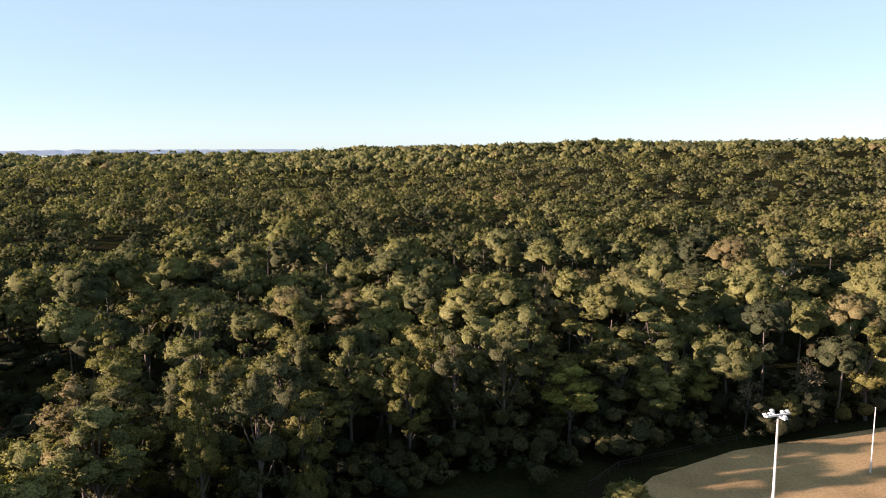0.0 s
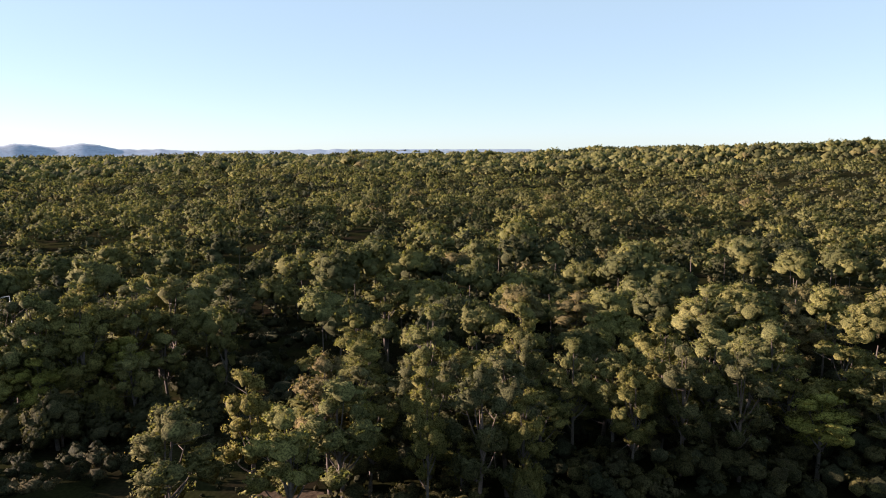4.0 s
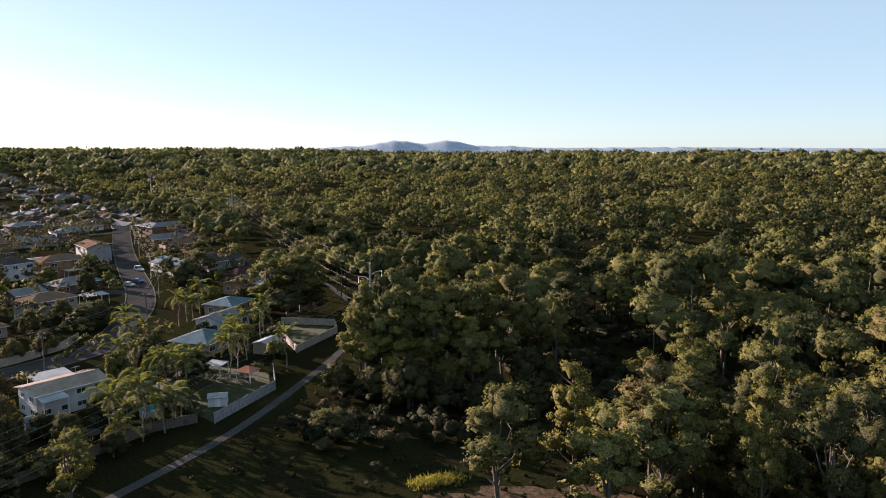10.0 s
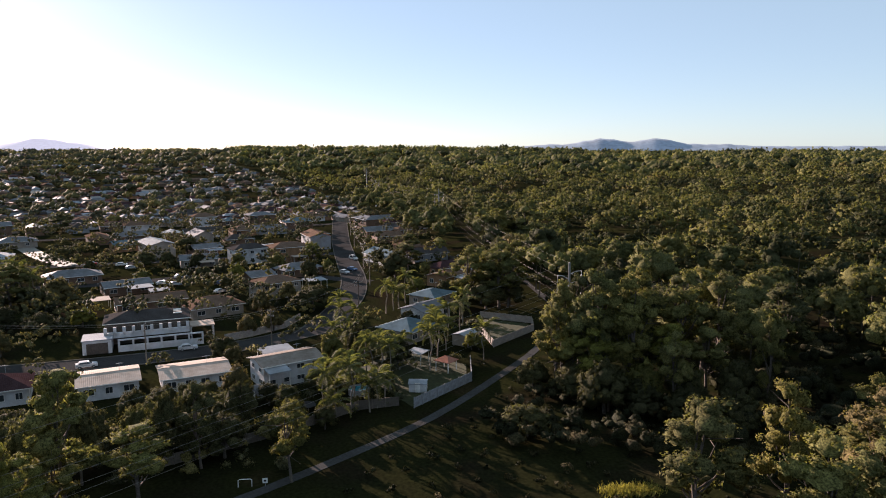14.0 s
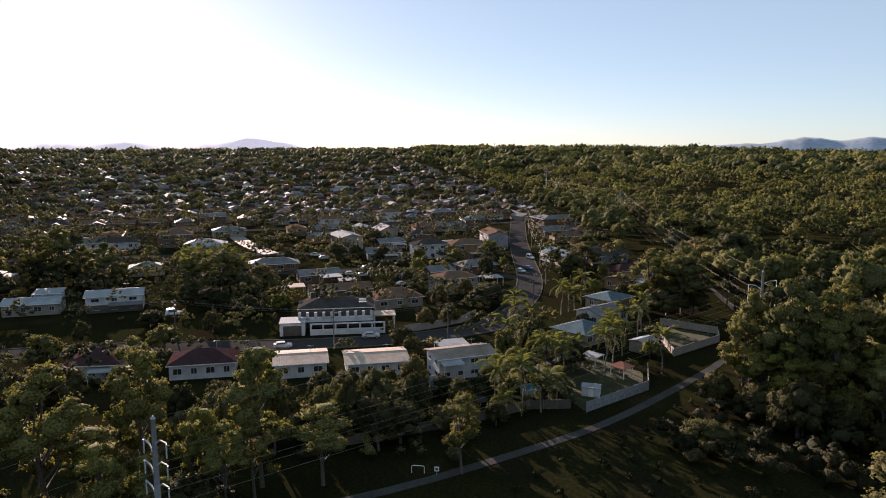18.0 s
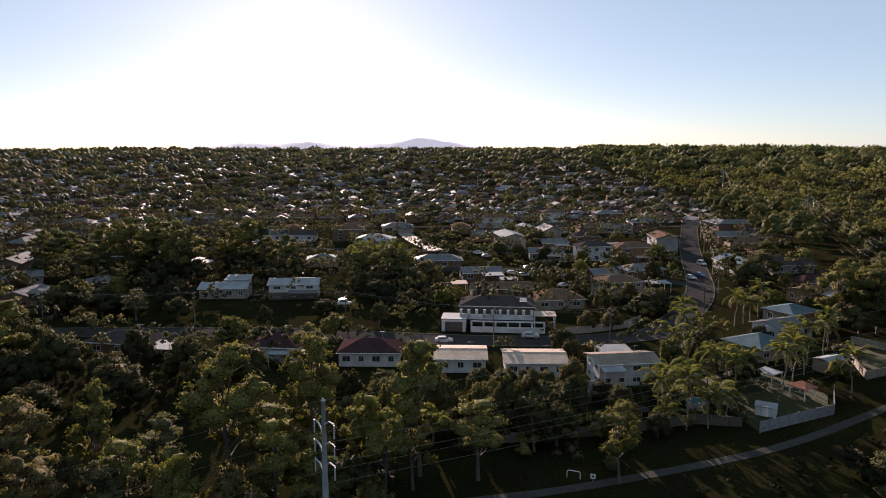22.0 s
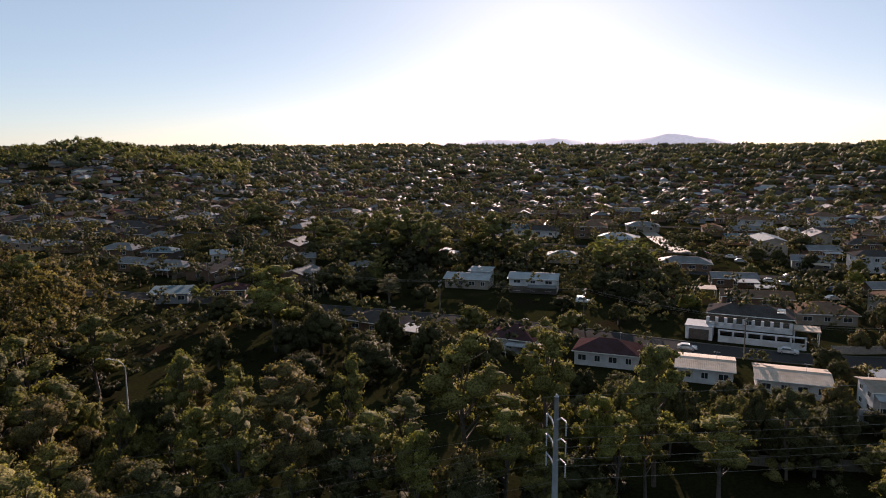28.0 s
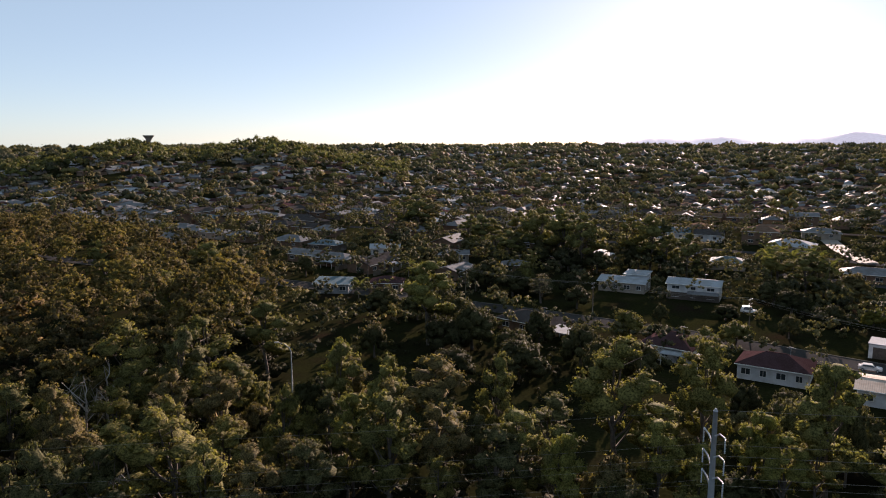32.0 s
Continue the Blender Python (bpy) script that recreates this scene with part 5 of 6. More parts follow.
# leafy trees round the palms and along the back fences
for px, py, h, r, st, words in ((-141.6, 43.8, 9.6, 3.6, 3, "sunlit leafy tree beside a tan roof"), (-130.5, 37.2, 5.6, 3.4, 7, "shady garden tree among palms"), (-144.6, 51.9, 7.2, 3.2, 4, "bright leafy garden tree among palms"), (-137.9, 57.4, 7.2, 3.6, 7, "shady garden tree among palms"),
                                (-128.7, 50.4, 6.0, 2.8, 7, "shady garden tree among palms"), (-160.0, 23.8, 4.4, 2.8, 7, "small round dark tree beside the road"), (-131.6, 22.0, 8.4, 3.2, 5, "airy brownish tree between two houses"), (-125.7, 14.4, 5.0, 3.5, 4, "low spreading green tree behind a house"),
                                (-127.0, 18.6, 4.6, 3.4, 0, "low spreading green tree behind a house"), (-106.6, 25.6, 9.5, 3.6, 0, "slender tree between fence and footpath"), (-142.2, 77.9, 5.0, 2.6, 4, "yellow-green bushy tree inside the wall"), (-150, 53, 8, 3.4, 7, "shady garden tree among palms"),
                                (-134.5, 45, 7.5, 3.0, 0, "leafy garden tree crowded among palms"), (-122, 29, 6.5, 3.0, 1, "dark leafy tree along the back fence")):
    ob = gum(px, py, h, r, st)
    ob["group"], ob["label"] = "garden trees", words
for px, py in [(-128, 4), (-131, 9), (-127, 13), (-133, 17), (-126, -8), (-130, -14), (-124, -20), (-119, -3), (-114, 4), (-116, 12), (-110, 8), (-121, 6), (-122, -13), (-113, -10), (-117, 20), (-108, -4), (-106, 12)]:
    ob = gum(px, py, (48 - 46.5 * math.hypot(px, py) / 145) * float(fill.uniform(0.85, 1.1)), float(fill.uniform(3.0, 4.2)), [7, 1, 7, 0][int(fill.integers(4))])
    ob["group"], ob["label"] = "garden trees", "spreading green tree behind a garden fence"


for px, py, h, r, st in ((-127.5, 27, 5.0, 3.0, 7), (-113.5, 28, 7, 3.0, 7), (-112, 33, 5, 2.4, 7), (-115, 17, 8, 3.4, 7)):
    ob = gum(px, py, h, r, st)
    ob["group"], ob["label"] = "garden trees", "dark leafy tree along the back fence"


# ---- far hills ----
def hills(name, az0, az1, d, peaks, label, glow):
    """A far range as a solid ridge: peaks are (azimuth, height, width)."""
    n = 160
    b = Build()
    verts, faces = [], []
    for k in range(n + 1):
        az = az0 + (az1 - az0) * k / n
        h = sum(p * math.exp(-((az - c) / w) ** 2) for c, p, w in peaks) + 5.0 * noise.noise((az * 1.3, 3, 0)) + 3.0 * noise.noise((az * 4.1, 1, 0)) + 1.6 * noise.noise((az * 13, 5, 0))
        edge = min(1, k / 12, (n - k) / 12)
        for dd, f in ((-250, 0.0), (-130, 0.55), (-60, 0.85), (0, 1.0), (90, 0.4), (160, 0)):
            px, py = polar(az, d + dd)
            verts.append((px, py, 10 + max(0, 20 + h) * f * edge))
    for k in range(n):
        for s in range(5):
            o = 6 * k + s
            faces.append((o, o + 1, o + 7, o + 6))
    m = surface(name + " hazed forest", (0.15, 0.2, 0.24), 1.0, fine=0.05, coarse=0.01, spread=0.2)
    hill_bsdf = m.node_tree.nodes["Principled BSDF"]     # haze painted on the far hills: blue base colour and a faint glow
    hill_bsdf.inputs["Emission Color"].default_value, hill_bsdf.inputs["Emission Strength"].default_value = (*glow, 1), 1.0
    ob = new("backdrop", b.add(verts, faces).mesh(name, m, True))
    tagged(ob, label, "hills", kind="structure")


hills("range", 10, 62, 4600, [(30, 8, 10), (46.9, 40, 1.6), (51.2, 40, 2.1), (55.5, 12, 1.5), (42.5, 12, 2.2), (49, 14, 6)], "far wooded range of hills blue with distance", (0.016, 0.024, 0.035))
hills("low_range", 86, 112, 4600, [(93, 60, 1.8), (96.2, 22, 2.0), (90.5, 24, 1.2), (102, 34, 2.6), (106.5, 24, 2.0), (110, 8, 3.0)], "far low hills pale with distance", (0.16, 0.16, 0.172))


# ---- palms ----
def frond_mesh(seed, long, droop):
    """One feather leaf: a bent midrib with leaflets on both sides."""
    rng = np.random.default_rng(seed)
    t = np.linspace(0, 1, 15)
    x = long * np.sin(t * 1.25) / math.sin(1.25)
    z = long * (0.42 * t - droop * t ** 2)
    b = Build()
    b.tube([(x[k], 0, z[k]) for k in range(0, 15, 2)], [0.05 - 0.005 * k for k in range(8)], 4)
    for k in range(1, 15):
        for s in (-1, 1):
            l = 0.85 * math.sin(0.35 + 2.5 * t[k] * 0.95) * long / 3
            p = Vector((x[k], 0, z[k]))
            tip = p + Vector((0.35 * l, s * l, -0.5 * l * rng.uniform(0.6, 1.3)))
            side = Vector((0.16, 0, 0.05))
            b.add([p - side, p + side, tip], [(0, 1, 2)])
    return b.mesh("frond", FROND)


FRONDS = [frond_mesh(k, 2.9 + 0.25 * k, 0.5 + 0.14 * k) for k in range(4)]
palm_rng = np.random.default_rng(8)
PALM_TRUNK = Build().tube([(0, 0, -0.3), (0.05, 0, 0.4), (0.1, 0.05, 0.6), (0, 0, 1.0)], [0.03, 0.02, 0.018, 0.016], 8).mesh("trunk", surface("ringed palm trunk", (0.2, 0.175, 0.145), 0.85, fine=5, coarse=1.0), True)


def palm(x, y, height, spread=1.0):
    ob = thing("palm", pose(x, y, ground_at(x, y), 0, 0, float(palm_rng.uniform(0, 360))), "slender palm with arching green fronds among the gardens" if height > 6 else "young bushy palm with arching green fronds", "palm", "garden palms")
    tr = part("trunk", PALM_TRUNK, None, ob)
    tr.matrix_basis = Matrix.Diagonal((6.2, 6.2, height - 0.4, 1))
    n = 13
    for k in range(n):
        f = part("frond", FRONDS[int(palm_rng.integers(4))], None, ob)
        up = float(palm_rng.uniform(-20, 60)) if k > 2 else 70.0
        f.matrix_basis = pose(0, 0, height - 0.5, 0, 0, 360 * k / n * 1.618 * 3 + float(palm_rng.uniform(-12, 12))) @ pose(0, 0, 0, 0, -up + 22, 0) @ Matrix.Scale(spread * float(palm_rng.uniform(0.85, 1.1)), 4)
    return ob


for px, py in [(-185.3, 73.4), (-195, 83.8), (-165.1, 87.7), (-138.9, 67.2), (-132.5, 62.3), (-160.5, 51.8), (-159.3, 55.3), (-147.7, 45.9), (-121.9, 41.5), (-118.2, 34.9), (-116.8, 39.2), (-124.9, 50.2), (-128.9, 49.6), (-132.2, 48.1), (-131.4, 75.2), (-157.8, 83), (-149.5, 71.5), (-151.5, 76), (-174.5, 56.3)]:
    palm(px, py, float(palm_rng.uniform(8.4, 9.8)))
for px, py in [(-263.8, -38.3), (-274.7, -35.8), (-256.7, -29.8), (-259.6, -25.5), (-254, -21.7), (-243.4, -18), (-243.1, -33.8), (-250, -36)]:
    palm(px, py, float(palm_rng.uniform(9, 11)), 1.2)
for px, py in [(-116.0, 42.7), (-117.2, 44.4), (-118.6, 36.8), (-115.6, 35.6), (-121.5, 47.5), (-132.5, 40.5), (-126.5, 40.0), (-144.6, 72.4), (-146.7, 69.7), (-163.4, -137.8), (-200.1, -145.7), (-139, 52), (-143, 56), (-136, 57), (-150, 50), (-188, 77), (-191, 80), (-170, 90)]:
    palm(px, py, float(palm_rng.uniform(4, 7)))


# ---- power line over the easement ----
def pylon(x, y, turn, height):
    ob = thing("power_pole", pose(x, y, ground_at(x, y), 0, 0, turn), "tall tapered steel power pole with curved arms", "power pole", "high poles of the easement line")
    part("pole", Build().tube([(0, 0, -0.5), (0, 0, height * 0.5), (0, 0, height)], [0.48, 0.34, 0.22], 12), STEEL, ob, smooth=True)
    part("cap", Build().tube([(0, 0, height), (0, 0, height + 0.3)], [0.25, 0.05], 10), STEEL, ob)
    for k in range(3):
        for s in (-1, 1):
            z = height - 2.4 - k * 2.2 - (1.1 if s > 0 else 0)
            arm = part("arm", Build().tube([(0, s * 0.3, z), (0, s * 1.3, z + 0.6), (0, s * 2.6, z + 0.75)], [0.11, 0.09, 0.07], 6), CERAMIC, ob, smooth=True)
            ins = Build()
            pts, rad = [], []
            for j in range(9):
                zz = z + 0.65 - j * 0.17
                pts += [(0, s * 2.6, zz), (0, s * 2.6, zz - 0.08)]
                rad += [0.085, 0.04]
            part("insulator", ins.tube(pts, rad, 8), CERAMIC, arm, "ribbed pale insulator string")
    return ob


def wire_between(a, c, sag, thick, name="wire", label="sagging overhead power wire"):
    a, c = Vector(a), Vector(c)
    n = 18
    pts = [a.lerp(c, k / n) - Vector((0, 0, 4 * sag * (k / n) * (1 - k / n))) for k in range(n + 1)]
    ob = new(name, Build().tube(pts, [thick] * (n + 1), 4).mesh(name, WIRE))
    return tagged(ob, label, "wire", "overhead wires")


TURNS = []
for k, (px, py, h) in enumerate(LINE):
    a, c = LINE[max(k - 1, 0)], LINE[min(k + 1, len(LINE) - 1)]
    TURNS.append(math.degrees(math.atan2(c[1] - a[1], c[0] - a[0])))
    pylon(px, py, TURNS[k], h)
for k in range(len(LINE) - 1):
    span = math.dist(LINE[k][:2], LINE[k + 1][:2])
    ends = []
    for j in (k, k + 1):
        px, py, h = LINE[j]
        g, a = ground_at(px, py), radians(TURNS[j])
        nx, ny = -math.sin(a), math.cos(a)
        rows_ = [(px, py, g + h + 0.1)]
        for s in (-1, 1):
            for lev in range(3):
                z = h - 2.4 - lev * 2.2 - (1.1 if s > 0 else 0) - 1.0
                rows_.append((px + nx * s * 2.6, py + ny * s * 2.6, g + z))
        ends.append(rows_)
    for a, c in zip(*ends):
        wire_between(a, c, 0.00004 * span * span, 0.0065 if k < 1 else 0.011)


# ---- street poles and their wires ----
def street_pole(x, y, turn, height=9.5):
    ob = thing("utility_pole", pose(x, y, ground_at(x, y), 0, 0, turn), "weathered timber street power pole with crossarms", "utility pole", "timber street poles")
    part("pole", Build().tube([(0, 0, -0.5), (0, 0, height)], [0.17, 0.12], 8), TIMBER, ob, smooth=True)
    for z in (height - 0.4, height - 1.5):
        arm = part("crossarm", Build().box(-1.2, -0.07, z - 0.07, 1.2, 0.07, z + 0.07), TIMBER, ob)
        for px in (-1.1, -0.5, 0.5, 1.1):
            part("insulator", Build().tube([(px, 0, z + 0.07), (px, 0, z + 0.3)], [0.07, 0.04], 6), CERAMIC, arm)
    return ob


def street_line(points, height=9.5):
    pts = list(points)
    for k, (px, py) in enumerate(pts):
        a, c = pts[max(k - 1, 0)], pts[min(k + 1, len(pts) - 1)]
        street_pole(px, py, math.degrees(math.atan2(c[1] - a[1], c[0] - a[0])) + 90, height)
    for (ax, ay), (cx, cy) in zip(pts, pts[1:]):
        way = Vector((cx - ax, cy - ay, 0)).normalized()
        n = Vector((-way.y, way.x, 0))
        for off in (-1.1, 0.5, 1.1):
            wire_between((ax + n.x * off, ay + n.y * off, ground_at(ax, ay) + height - 0.1), (cx + n.x * off, cy + n.y * off, ground_at(cx, cy) + height - 0.1), 0.8, 0.014)


street_line([(-182.5, -204), (-182.7, -150), (-180.5, -110), (-181, -69.6), (-183, -29.9), (-164.2, 8.4), (-164.5, 36), (-189, 66.5), (-226, 83.8), (-262, 94.6), (-310, 107.6), (-360, 123), (-415, 140)])


def street_lamp(x, y, turn, height):
    ob = thing("street_lamp", pose(x, y, ground_at(x, y), 0, 0, turn), "grey steel street lamp with a curved arm", "street lamp")
    part("post", Build().tube([(0, 0, -0.4), (0, 0, height - 2.0), (0.3, 0, height - 1.2), (1.1, 0, height - 0.5), (2.5, 0, height)], [0.13, 0.1, 0.08, 0.07, 0.05], 8), STEEL, ob, smooth=True)
    part("lamp_head", Build().box(2.2, -0.16, height - 0.1, 3.0, 0.16, height + 0.08), CERAMIC, ob)


street_lamp(-92.5, -95, 316, 10.6)
for az, d, h, r, st in ((134.4, 104, 9, 3.4, 3), (136.5, 112, 9, 3.6, 1), (138.6, 107, 10, 3.6, 5), (139, 120, 10, 3.8, 3), (134.6, 120, 8, 3.4, 1), (137.2, 98, 10, 3.4, 4), (135.3, 94, 11, 3.2, 3)):
    gum(*polar(az, d), h, r, st)


# ---- field lights and goal post ----
def floodlight(x, y, turn, height):
    ob = thing("floodlight_mast", pose(x, y, ground_at(x, y), 0, 0, turn), "white steel sports floodlight mast with lamp cluster", "floodlight")
    part("mast", Build().tube([(0, 0, -0.3), (0, 0, height)], [0.2, 0.11], 12), WHITE_METAL, ob, smooth=True)
    part("crossarm", Build().box(-1.5, -0.08, height - 0.1, 1.5, 0.08, height + 0.08), WHITE_METAL, ob)
    part("crossarm", Build().box(-0.08, -1.0, height - 0.22, 0.08, 1.0, height - 0.08), WHITE_METAL, ob)
    for px, py in ((-1.45, 0.25), (-0.8, 0.25), (0.8, 0.25), (1.45, 0.25), (0, -0.95), (0.1, 0.95)):
        lamp = part("lamp", Build().add([(px - 0.2, py - 0.18, height - 0.1), (px + 0.2, py - 0.18, height - 0.1), (px + 0.2, py + 0.2, height + 0.12), (px - 0.2, py + 0.2, height + 0.12),
                                         (px - 0.15, py - 0.1, height + 0.16), (px + 0.15, py - 0.1, height + 0.16), (px + 0.15, py + 0.16, height + 0.26), (px - 0.15, py + 0.16, height + 0.26)],
                                        [(3, 2, 1, 0), (4, 5, 6, 7), (0, 1, 5, 4), (1, 2, 6, 5), (2, 3, 7, 6), (3, 0, 4, 7)]), WHITE_METAL, ob)
    return ob


floodlight(32.3, 71.2, 20, 20)
goal = thing("goal_post", pose(59, 99.7, 0), "tall slim white goal post on the dry field", "goal post")
part("post", Build().tube([(0, 0, -0.3), (0, 0, 10)], [0.09, 0.07], 8), WHITE_METAL, goal, smooth=True)
part("padding", Build().tube([(0, 0, 0.05), (0, 0, 1.9)], [0.13, 0.13], 8), WHITE_METAL, goal)


# ---- fences ----
def fence(points, height, panel, material, label, thick=0.07):
    x0, y0 = points[0]
    ob = thing("fence", pose(x0, y0, 0), label, "fence")
    for (ax, ay), (cx, cy) in zip(points, points[1:]):
        length = math.dist((ax, ay), (cx, cy))
        n = max(1, round(length / panel))
        turn = math.degrees(math.atan2(cy - ay, cx - ax))
        b = Build().box(0.05, -thick / 2, 0.05, length / n - 0.05, thick / 2, height).mesh("panel", material)
        pst = Build().box(-0.07, -0.09, -0.3, 0.07, 0.09, height + 0.12).mesh("post", material)
        for k in range(n):
            px, py = ax + (cx - ax) * k / n - x0, ay + (cy - ay) * k / n - y0
            o = part("panel", b, None, ob)
            o.matrix_basis = pose(px, py, 0, 0, 0, turn)
            o = part("post", pst, None, ob)
            o.matrix_basis = pose(px, py, 0, 0, 0, turn)
    return ob


BLOCK = surface("cream block wall", (0.27, 0.24, 0.215), 0.9, fine=5, coarse=0.8, piece=0.1)
PANEL = surface("pale grey fence panel", (0.24, 0.25, 0.27), 0.7, fine=2, coarse=0.6, piece=0.12)
fence([(-114.2, 50.6), (-122.6, 67.2), (-133.2, 72.6)], 2.0, 2.4, PANEL, "pale grey panel fence along the easement path")
fence([(-108, 2), (-110.5, 15), (-113.9, 29.3), (-117.8, 41), (-116.5, 48.6)], 1.8, 2.4, TIMBER, "weathered timber paling fence behind the gardens")
fence([(-155, 87.5), (-141.8, 83.7), (-150.3, 100.7), (-157.1, 104.5), (-168.8, 95)], 1.9, 3.0, BLOCK, "cream block wall round a small lawn")
fence([(-175.5, 27), (-177.5, 34), (-182, 43.5), (-189, 49.5)], 1.9, 2.4, BLOCK, "curved cream wall on the street corner")


for px, py in HOUSES:
    if math.hypot(px, py) < 305:
        fence([(px - 9, py + 8.8), (px + 11, py + 8.8)], 1.8, 2.5, TIMBER, "weathered timber fence between two gardens")


def lawn(points, label, tone):
    b = Build()
    n = len(points)
    b.add([(px, py, 0.06) for px, py in points] + [(px, py, -0.1) for px, py in points], [tuple(range(n))] + [((k + 1) % n, k, n + k, n + (k + 1) % n) for k in range(n)])
    ob = new("lawn", b.mesh("lawn", tone))
    tagged(ob, label, "lawn", kind="structure")


TURF = surface("green lawn", (0.03, 0.036, 0.013), 0.95, fine=1.5, coarse=0.25, spread=0.35)
lawn([(-142.5, 84.5), (-149.8, 99.8), (-157, 103.5), (-167, 95), (-155, 88.5)], "mown green lawn inside the block wall", TURF)
lawn([(-115, 50.5), (-122.5, 66), (-133, 71.5), (-150, 62), (-140, 48)], "mown green back lawn", TURF)


# ---- garden things ----
def gazebo(x, y, turn):
    ob = thing("gazebo", pose(x, y, 0.06, 0, 0, turn), "open gazebo with a faded red roof on white posts", "gazebo")
    part("roof", roof_build(3.6, 3.4, 2.4, "hip", 0.9, 0.2), ROOFS["pink"], ob)
    for px in (-1.6, 1.6):
        for py in (-1.5, 1.5):
            part("post", Build().box(px - 0.08, py - 0.08, -0.1, px + 0.08, py + 0.08, 2.4), WHITE_METAL, ob)


def shed(x, y, turn, w, d, h, wall, roof, label):
    ob = thing("shed", pose(x, y, 0.0, 0, 0, turn), label, "shed")
    part("wall", Build().box(-w / 2, -d / 2, -0.2, w / 2, d / 2, h), WALLS[wall], ob)
    part("roof", roof_build(w, d, h, "gable", 0.5, 0.15), ROOFS[roof], ob)
    part("door", Build().box(-0.5, -d / 2 - 0.05, 0.05, 0.5, -d / 2 + 0.02, 1.95), WHITE_METAL, ob)


gazebo(-131.1, 65.6, 28)
shed(-122.6, 55.2, 60, 3.4, 2.8, 1.8, "white", "white", "small white metal garden shed")
shed(-148, 79.5, 118, 6, 4, 2.6, "cream", "white", "cream garage with a white metal roof")
shed(-132.5, 24.5, 95, 4, 3, 2.1, "grey", "grey", "grey garden shed beneath trees")
carport(-139, 62.5, 30, 4.0, 3.2, 2.6, "white", "small white patio roof among palms")
carport(-153.6, 34.4, 96, 7, 4.4, 3.0, "white", "flat white metal patio roof behind the cream roof")


def round_pool(x, y, r, label):
    ob = thing("pool", pose(x, y, 0), label, "pool")
    b = Build()
    n = 28
    ring = [(math.cos(2 * math.pi * k / n), math.sin(2 * math.pi * k / n)) for k in range(n)]
    verts = [(r * c, r * s, -0.1) for c, s in ring] + [(r * c, r * s, 1.2) for c, s in ring] + [((r - 0.2) * c, (r - 0.2) * s, 1.2) for c, s in ring] + [((r - 0.2) * c, (r - 0.2) * s, 0.6) for c, s in ring]
    faces = [(j * n + k, j * n + (k + 1) % n, (j + 1) * n + (k + 1) % n, (j + 1) * n + k) for j in range(3) for k in range(n)]
    part("wall", b.add(verts, faces), STEEL, ob, "grey round pool wall")
    w = Build().add([((r - 0.2) * c, (r - 0.2) * s, 1.0) for c, s in ring], [tuple(range(n))])
    part("water", w, WATER, ob, "still turquoise pool water")


round_pool(-126.0, 44.0, 2.0, "round above-ground pool with turquoise water")
tramp = thing("trampoline", pose(-122.5, 32.5, 0), "round black garden trampoline", "trampoline")
part("mat", Build().tube([(0, 0, 0.85), (0, 0, 0.9)], [1.9, 1.9], 20), RUBBER, tramp)
for k in range(6):
    a = math.pi * k / 3
    part("leg", Build().tube([(1.8 * math.cos(a), 1.8 * math.sin(a), -0.1), (1.8 * math.cos(a), 1.8 * math.sin(a), 0.85)], [0.04, 0.04], 6), STEEL, tramp)


# ---- cars ----
def car(x, y, turn, paint, label, van=False):
    ob = thing("car", pose(x, y, ground_at(x, y) + 0.05, 0, 0, turn), label, "car", "parked cars")
    side = [(-2.2, 0.35), (-2.25, 0.75), (-2.1, 1.0), (-1.75, 1.02 if not van else 1.9), (-1.3, 1.45 if not van else 1.95), (0.35, 1.47 if not van else 1.95), (1.1, 1.02), (2.05, 0.88), (2.2, 0.6), (2.15, 0.35)]
    n = len(side)
    b = Build()
    verts = []
    for s in (-1, 1):
        verts += [(px, s * (0.86 if pz < 1.1 else 0.68), pz) for px, pz in side]
    b.add(verts, [tuple(reversed(range(n))), tuple(range(n, 2 * n))] + [(k, (k + 1) % n, n + (k + 1) % n, n + k) for k in range(n)])
    part("body", b, paint, ob)
    zt = 1.4 if not van else 1.85
    part("windscreen", Build().add([(0.42, -0.66, zt), (1.02, -0.8, 1.06), (1.02, 0.8, 1.06), (0.42, 0.66, zt), (0.46, -0.66, zt + 0.03), (1.08, -0.8, 1.08), (1.08, 0.8, 1.08), (0.46, 0.66, zt + 0.03)],
                                   [(0, 1, 2, 3), (7, 6, 5, 4), (0, 4, 5, 1), (2, 6, 7, 3), (1, 5, 6, 2), (3, 7, 4, 0)]), GLASS, ob)
    for s in (-1, 1):
        part("side_window", Build().add([(-1.5, s * 0.885, 1.05), (0.9, s * 0.885, 1.05), (0.35, s * 0.72, zt - 0.02), (-1.2, s * 0.72, zt - 0.02)], [(0, 1, 2, 3) if s < 0 else (3, 2, 1, 0)]), GLASS, ob)
        part("headlight", Build().box(2.08, s * 0.62 - 0.18, 0.66, 2.2, s * 0.62 + 0.18, 0.8), CERAMIC, ob)
        part("tail_light", Build().box(-2.28, s * 0.66 - 0.14, 0.7, -2.16, s * 0.66 + 0.14, 0.9), ROOFS["maroon"], ob)
        for px in (-1.35, 1.35):
            w = part("wheel", Build().tube([(px, s * 0.7, 0.31), (px, s * 0.9, 0.31)], [0.31, 0.31], 14), RUBBER, ob)
            part("rim", Build().tube([(px, s * 0.88, 0.31), (px, s * 0.915, 0.31)], [0.19, 0.17], 10), STEEL, w)


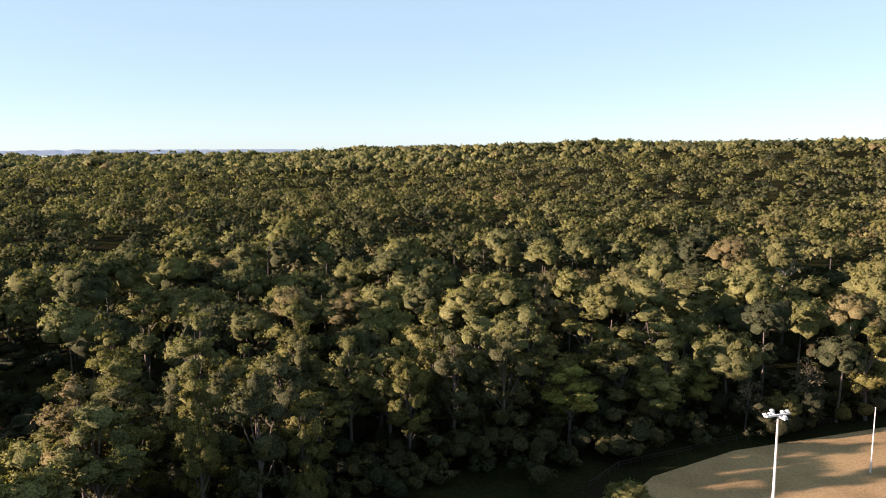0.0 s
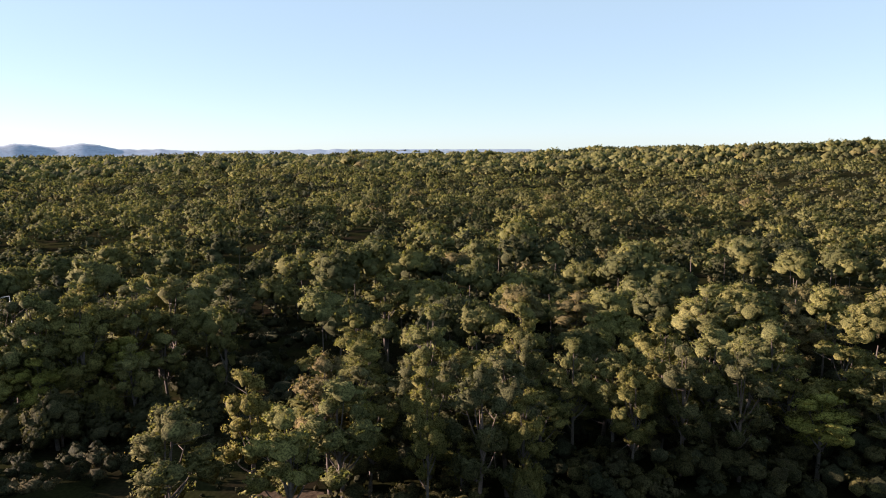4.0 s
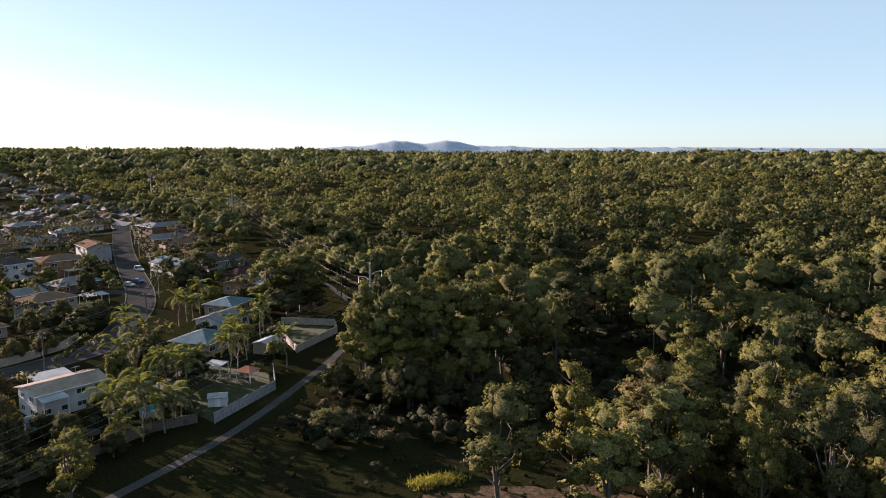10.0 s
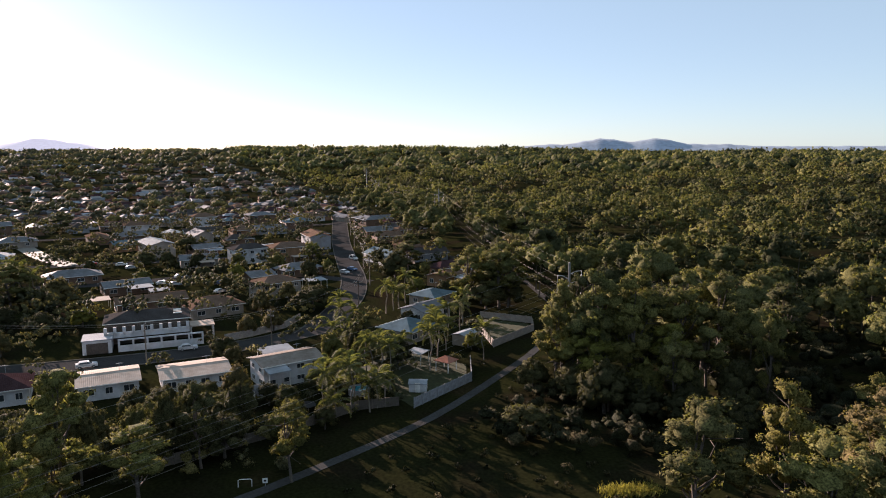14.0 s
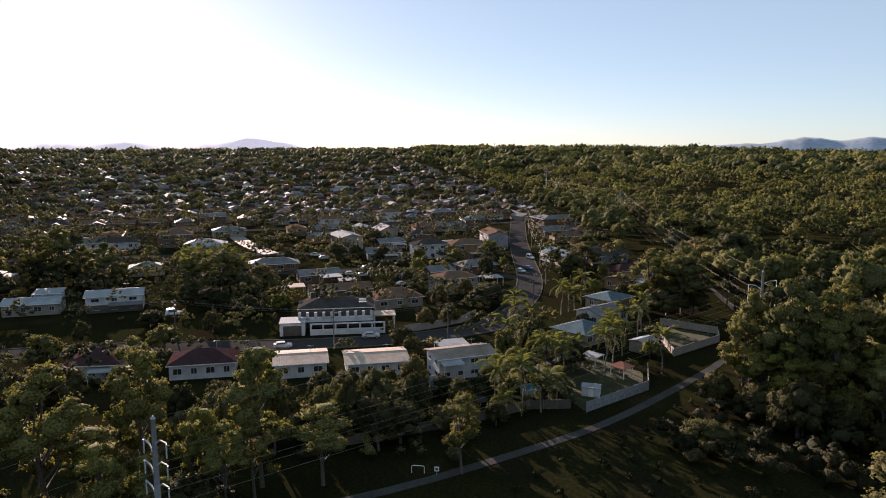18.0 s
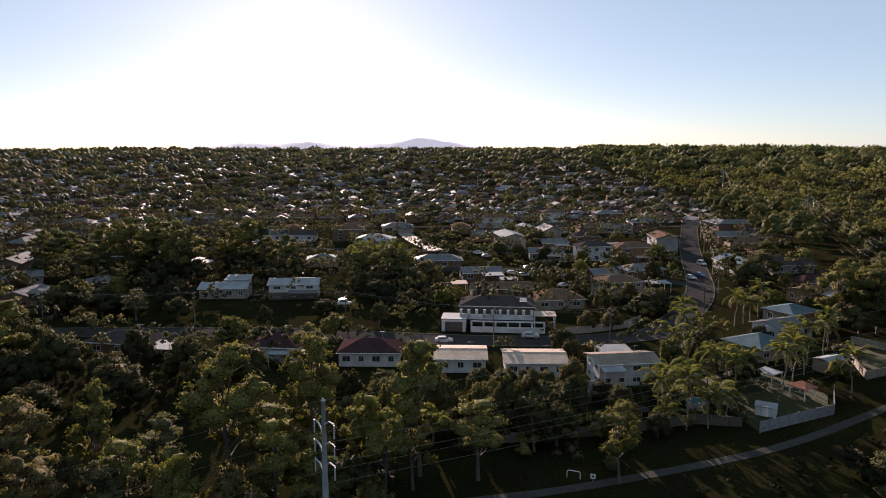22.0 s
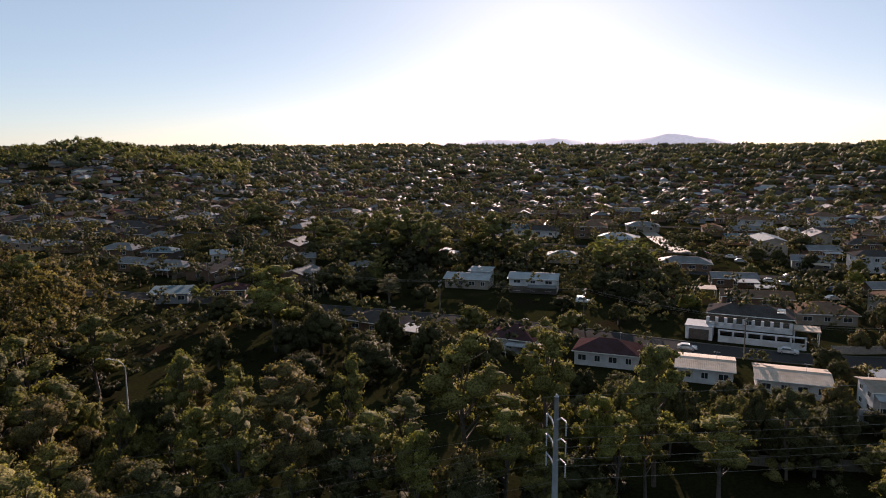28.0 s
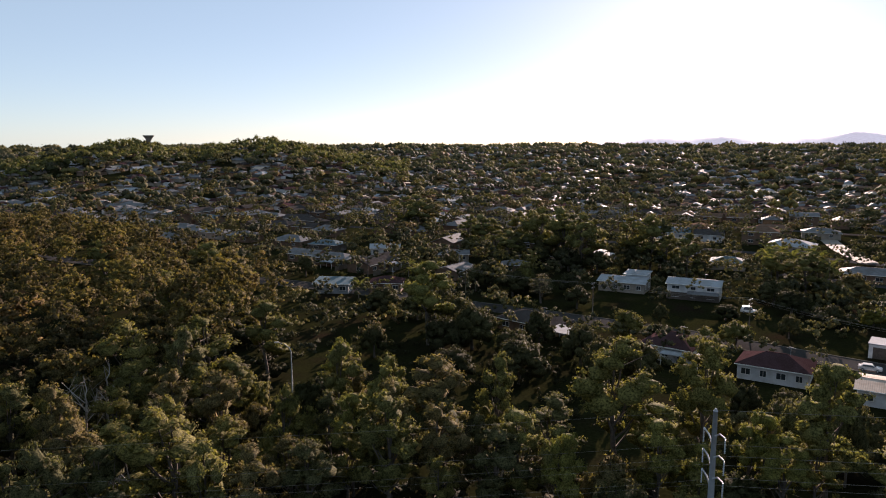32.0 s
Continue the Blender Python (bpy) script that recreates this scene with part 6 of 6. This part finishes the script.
PAINTS = {k: surface(k + " car paint", c, 0.25, 0.2, spread=0.04) for k, c in (("white", (0.75, 0.75, 0.75)), ("silver", (0.5, 0.52, 0.55)), ("red", (0.3, 0.04, 0.04)), ("blue", (0.1, 0.16, 0.3)))}
car(-167.9, -3.5, 92, PAINTS["silver"], "silver hatchback parked at the kerb")
car(-172.3, 18, 86, PAINTS["silver"], "silver sedan parked before a white wall")
car(-236.5, 35.7, 120, PAINTS["white"], "white car parked between houses")
car(-281, 97, 14, PAINTS["white"], "white van parked beside the street", True)
car(-307.8, 8.8, 80, PAINTS["white"], "white sedan parked on the far street")
car(-277, 14, 110, PAINTS["white"], "white wagon parked in a driveway")
car(-270, 27, 95, PAINTS["silver"], "silver car parked on the side street")
car(-256.6, 88, 20, PAINTS["blue"], "dark blue car on the street")
car(-207.8, -34.2, 100, PAINTS["white"], "white van standing beside a house", True)
car(-255.7, 23.9, 100, PAINTS["silver"], "silver car parked in a yard")
car(-259.5, 20.0, 95, PAINTS["white"], "white car parked in a yard")
car(-251.3, 37.8, 110, PAINTS["blue"], "dark blue car beside a garden tree")
car(-251.6, 83.2, 20, PAINTS["silver"], "silver car parked beside the street")
car(-171.1, -42.4, 88, PAINTS["white"], "white car parked behind a maroon roof")
car(-299, 12, 95, PAINTS["silver"], "silver car parked on the far street")
car(-316, -2, 80, PAINTS["red"], "red car parked on the far street")


# ---- path barrier, sign, grass, tower ----
bar = thing("bike_barrier", pose(-97.2, 16.6, 0, 0, 0, 70), "bent white steel path barrier", "barrier")
part("rail", Build().tube([(-0.8, 0, -0.2), (-0.8, 0, 1.0), (-0.6, 0, 1.15), (0.9, 0, 1.15), (1.1, 0, 1.0), (1.1, 0, -0.2)], [0.06] * 6, 8), WHITE_METAL, bar)
sign = thing("path_sign", pose(-95.9, 19.3, 0, 0, 0, 75), "small white sign beside the footpath", "sign")
part("post", Build().box(-0.04, 0.03, -0.2, 0.04, 0.09, 1.2), STEEL, sign)
part("board", Build().box(-0.35, -0.03, 0.6, 0.35, 0.03, 1.3), WHITE_METAL, sign)
part("symbol", Build().box(-0.18, -0.045, 0.8, 0.18, -0.032, 1.1), RUBBER, sign, "dark unreadable symbol")

blades = []
grass_rng = np.random.default_rng(3)
for _ in range(2600):
    t = grass_rng.uniform(0, 1)
    px, py = -72.9 + 2.4 * t + grass_rng.normal() * 0.7, 61.5 + 6.4 * t + grass_rng.normal() * 0.7
    h = grass_rng.uniform(0.35, 0.95)
    dx, dy = grass_rng.normal(size=2) * 0.35
    ax, ay = grass_rng.normal(size=2) * 0.05
    blades.append([(px - ax, py - ay, 0), (px + ax, py + ay, 0), (px + dx, py + dy, h)])
tagged(new("long_grass", leaf_mesh("long_grass", np.array(blades), None, GRASSY)), "sunlit clump of long yellow grass", "grass", kind="stuff")


def water_tower(x, y):
    g = ground_at(x, y)
    ob = thing("water_tower", pose(x, y, g), "concrete mushroom water tower on the hill", "water tower")
    part("shaft", Build().tube([(0, 0, -1), (0, 0, 15)], [2.4, 2.0], 16), CONCRETE, ob, smooth=True)
    part("bowl", Build().tube([(0, 0, 15), (0, 0, 18.5), (0, 0, 21), (0, 0, 21.6)], [2.0, 4.2, 6.3, 6.3], 20), CONCRETE, ob)


water_tower(*polar(145.5, 880))


STAINED = surface("dark stained timber", (0.035, 0.03, 0.026), 0.9, gloss=0.0)


# ---- low rail fence between the field and the bush ----
def rail_fence(points, label):
    x0, y0 = points[0]
    ob = thing("rail_fence", pose(x0, y0, 0), label, "fence")
    for (ax, ay), (cx, cy) in zip(points, points[1:]):
        n = max(1, round(math.dist((ax, ay), (cx, cy)) / 2.4))
        for k in range(n):
            px, py, qx, qy = [u - o for u, o in ((ax + (cx - ax) * k / n, x0), (ay + (cy - ay) * k / n, y0), (ax + (cx - ax) * (k + 1) / n, x0), (ay + (cy - ay) * (k + 1) / n, y0))]
            part("post", Build().box(px - 0.05, py - 0.05, -0.3, px + 0.05, py + 0.05, 1.1), STAINED, ob)
            part("rail", Build().tube([(px, py, 1.05), (qx, qy, 1.05)], [0.05, 0.05], 6).tube([(px, py, 0.6), (qx, qy, 0.6)], [0.035, 0.035], 6), STAINED, ob)


rail_fence([(17.2, 94.2), (22.6, 100.6), (32.7, 105.2), (43.7, 110.5), (57, 115.4)], "low dark timber rail fence beside the field")
rail_fence([(60, 117), (70, 121), (84, 126)], "low dark rail fence beyond the gap")


# ---- dead trees ----
def dead_tree(x, y, height, seed):
    rng = np.random.default_rng(seed)
    ob = thing("dead_tree", pose(x, y, ground_at(x, y)), "bare dead gum with bleached white branches", "tree", "dead trees of the bush")
    bone = BLEACHED
    part("trunk", Build().tube([(0, 0, -0.3), (0.3, 0.1, height * 0.45), (0.1, 0.4, height * 0.8), (0.4, 0.3, height)], [0.24, 0.18, 0.1, 0.03], 7), bone, ob, smooth=True)
    for k in range(9):
        z = height * rng.uniform(0.4, 0.85)
        a, l = rng.uniform(0, 6.28), height * rng.uniform(0.14, 0.26)
        b = Build()
        m = Vector((0.2 + 0.55 * l * math.cos(a), 0.2 + 0.55 * l * math.sin(a), z + 0.35 * l))
        e = m + Vector((0.5 * l * math.cos(a + 0.4), 0.5 * l * math.sin(a + 0.4), 0.6 * l))
        b.tube([(0.2, 0.2, z), m, e], [0.09, 0.06, 0.02], 5)
        for _ in range(3):
            b.tube([m.lerp(e, rng.uniform(0, 0.7)), m + Vector(rng.normal(size=3)) * 0.4 * l + Vector((0, 0, 0.4 * l))], [0.035, 0.012], 4)
        part("branch", b, bone, ob)


BLEACHED = surface("bleached dead wood", (0.3, 0.27, 0.24), 0.8, fine=3, coarse=0.6, spread=0.2)
for k, (px, py, h) in enumerate([(-59.2, -100.8, 14.0), (-43.9, -71.9, 12.5), (-54.1, -97.9, 13.5), (49, 187, 19), (81, 181, 18)]):
    dead_tree(px, py, h, 60 + k)
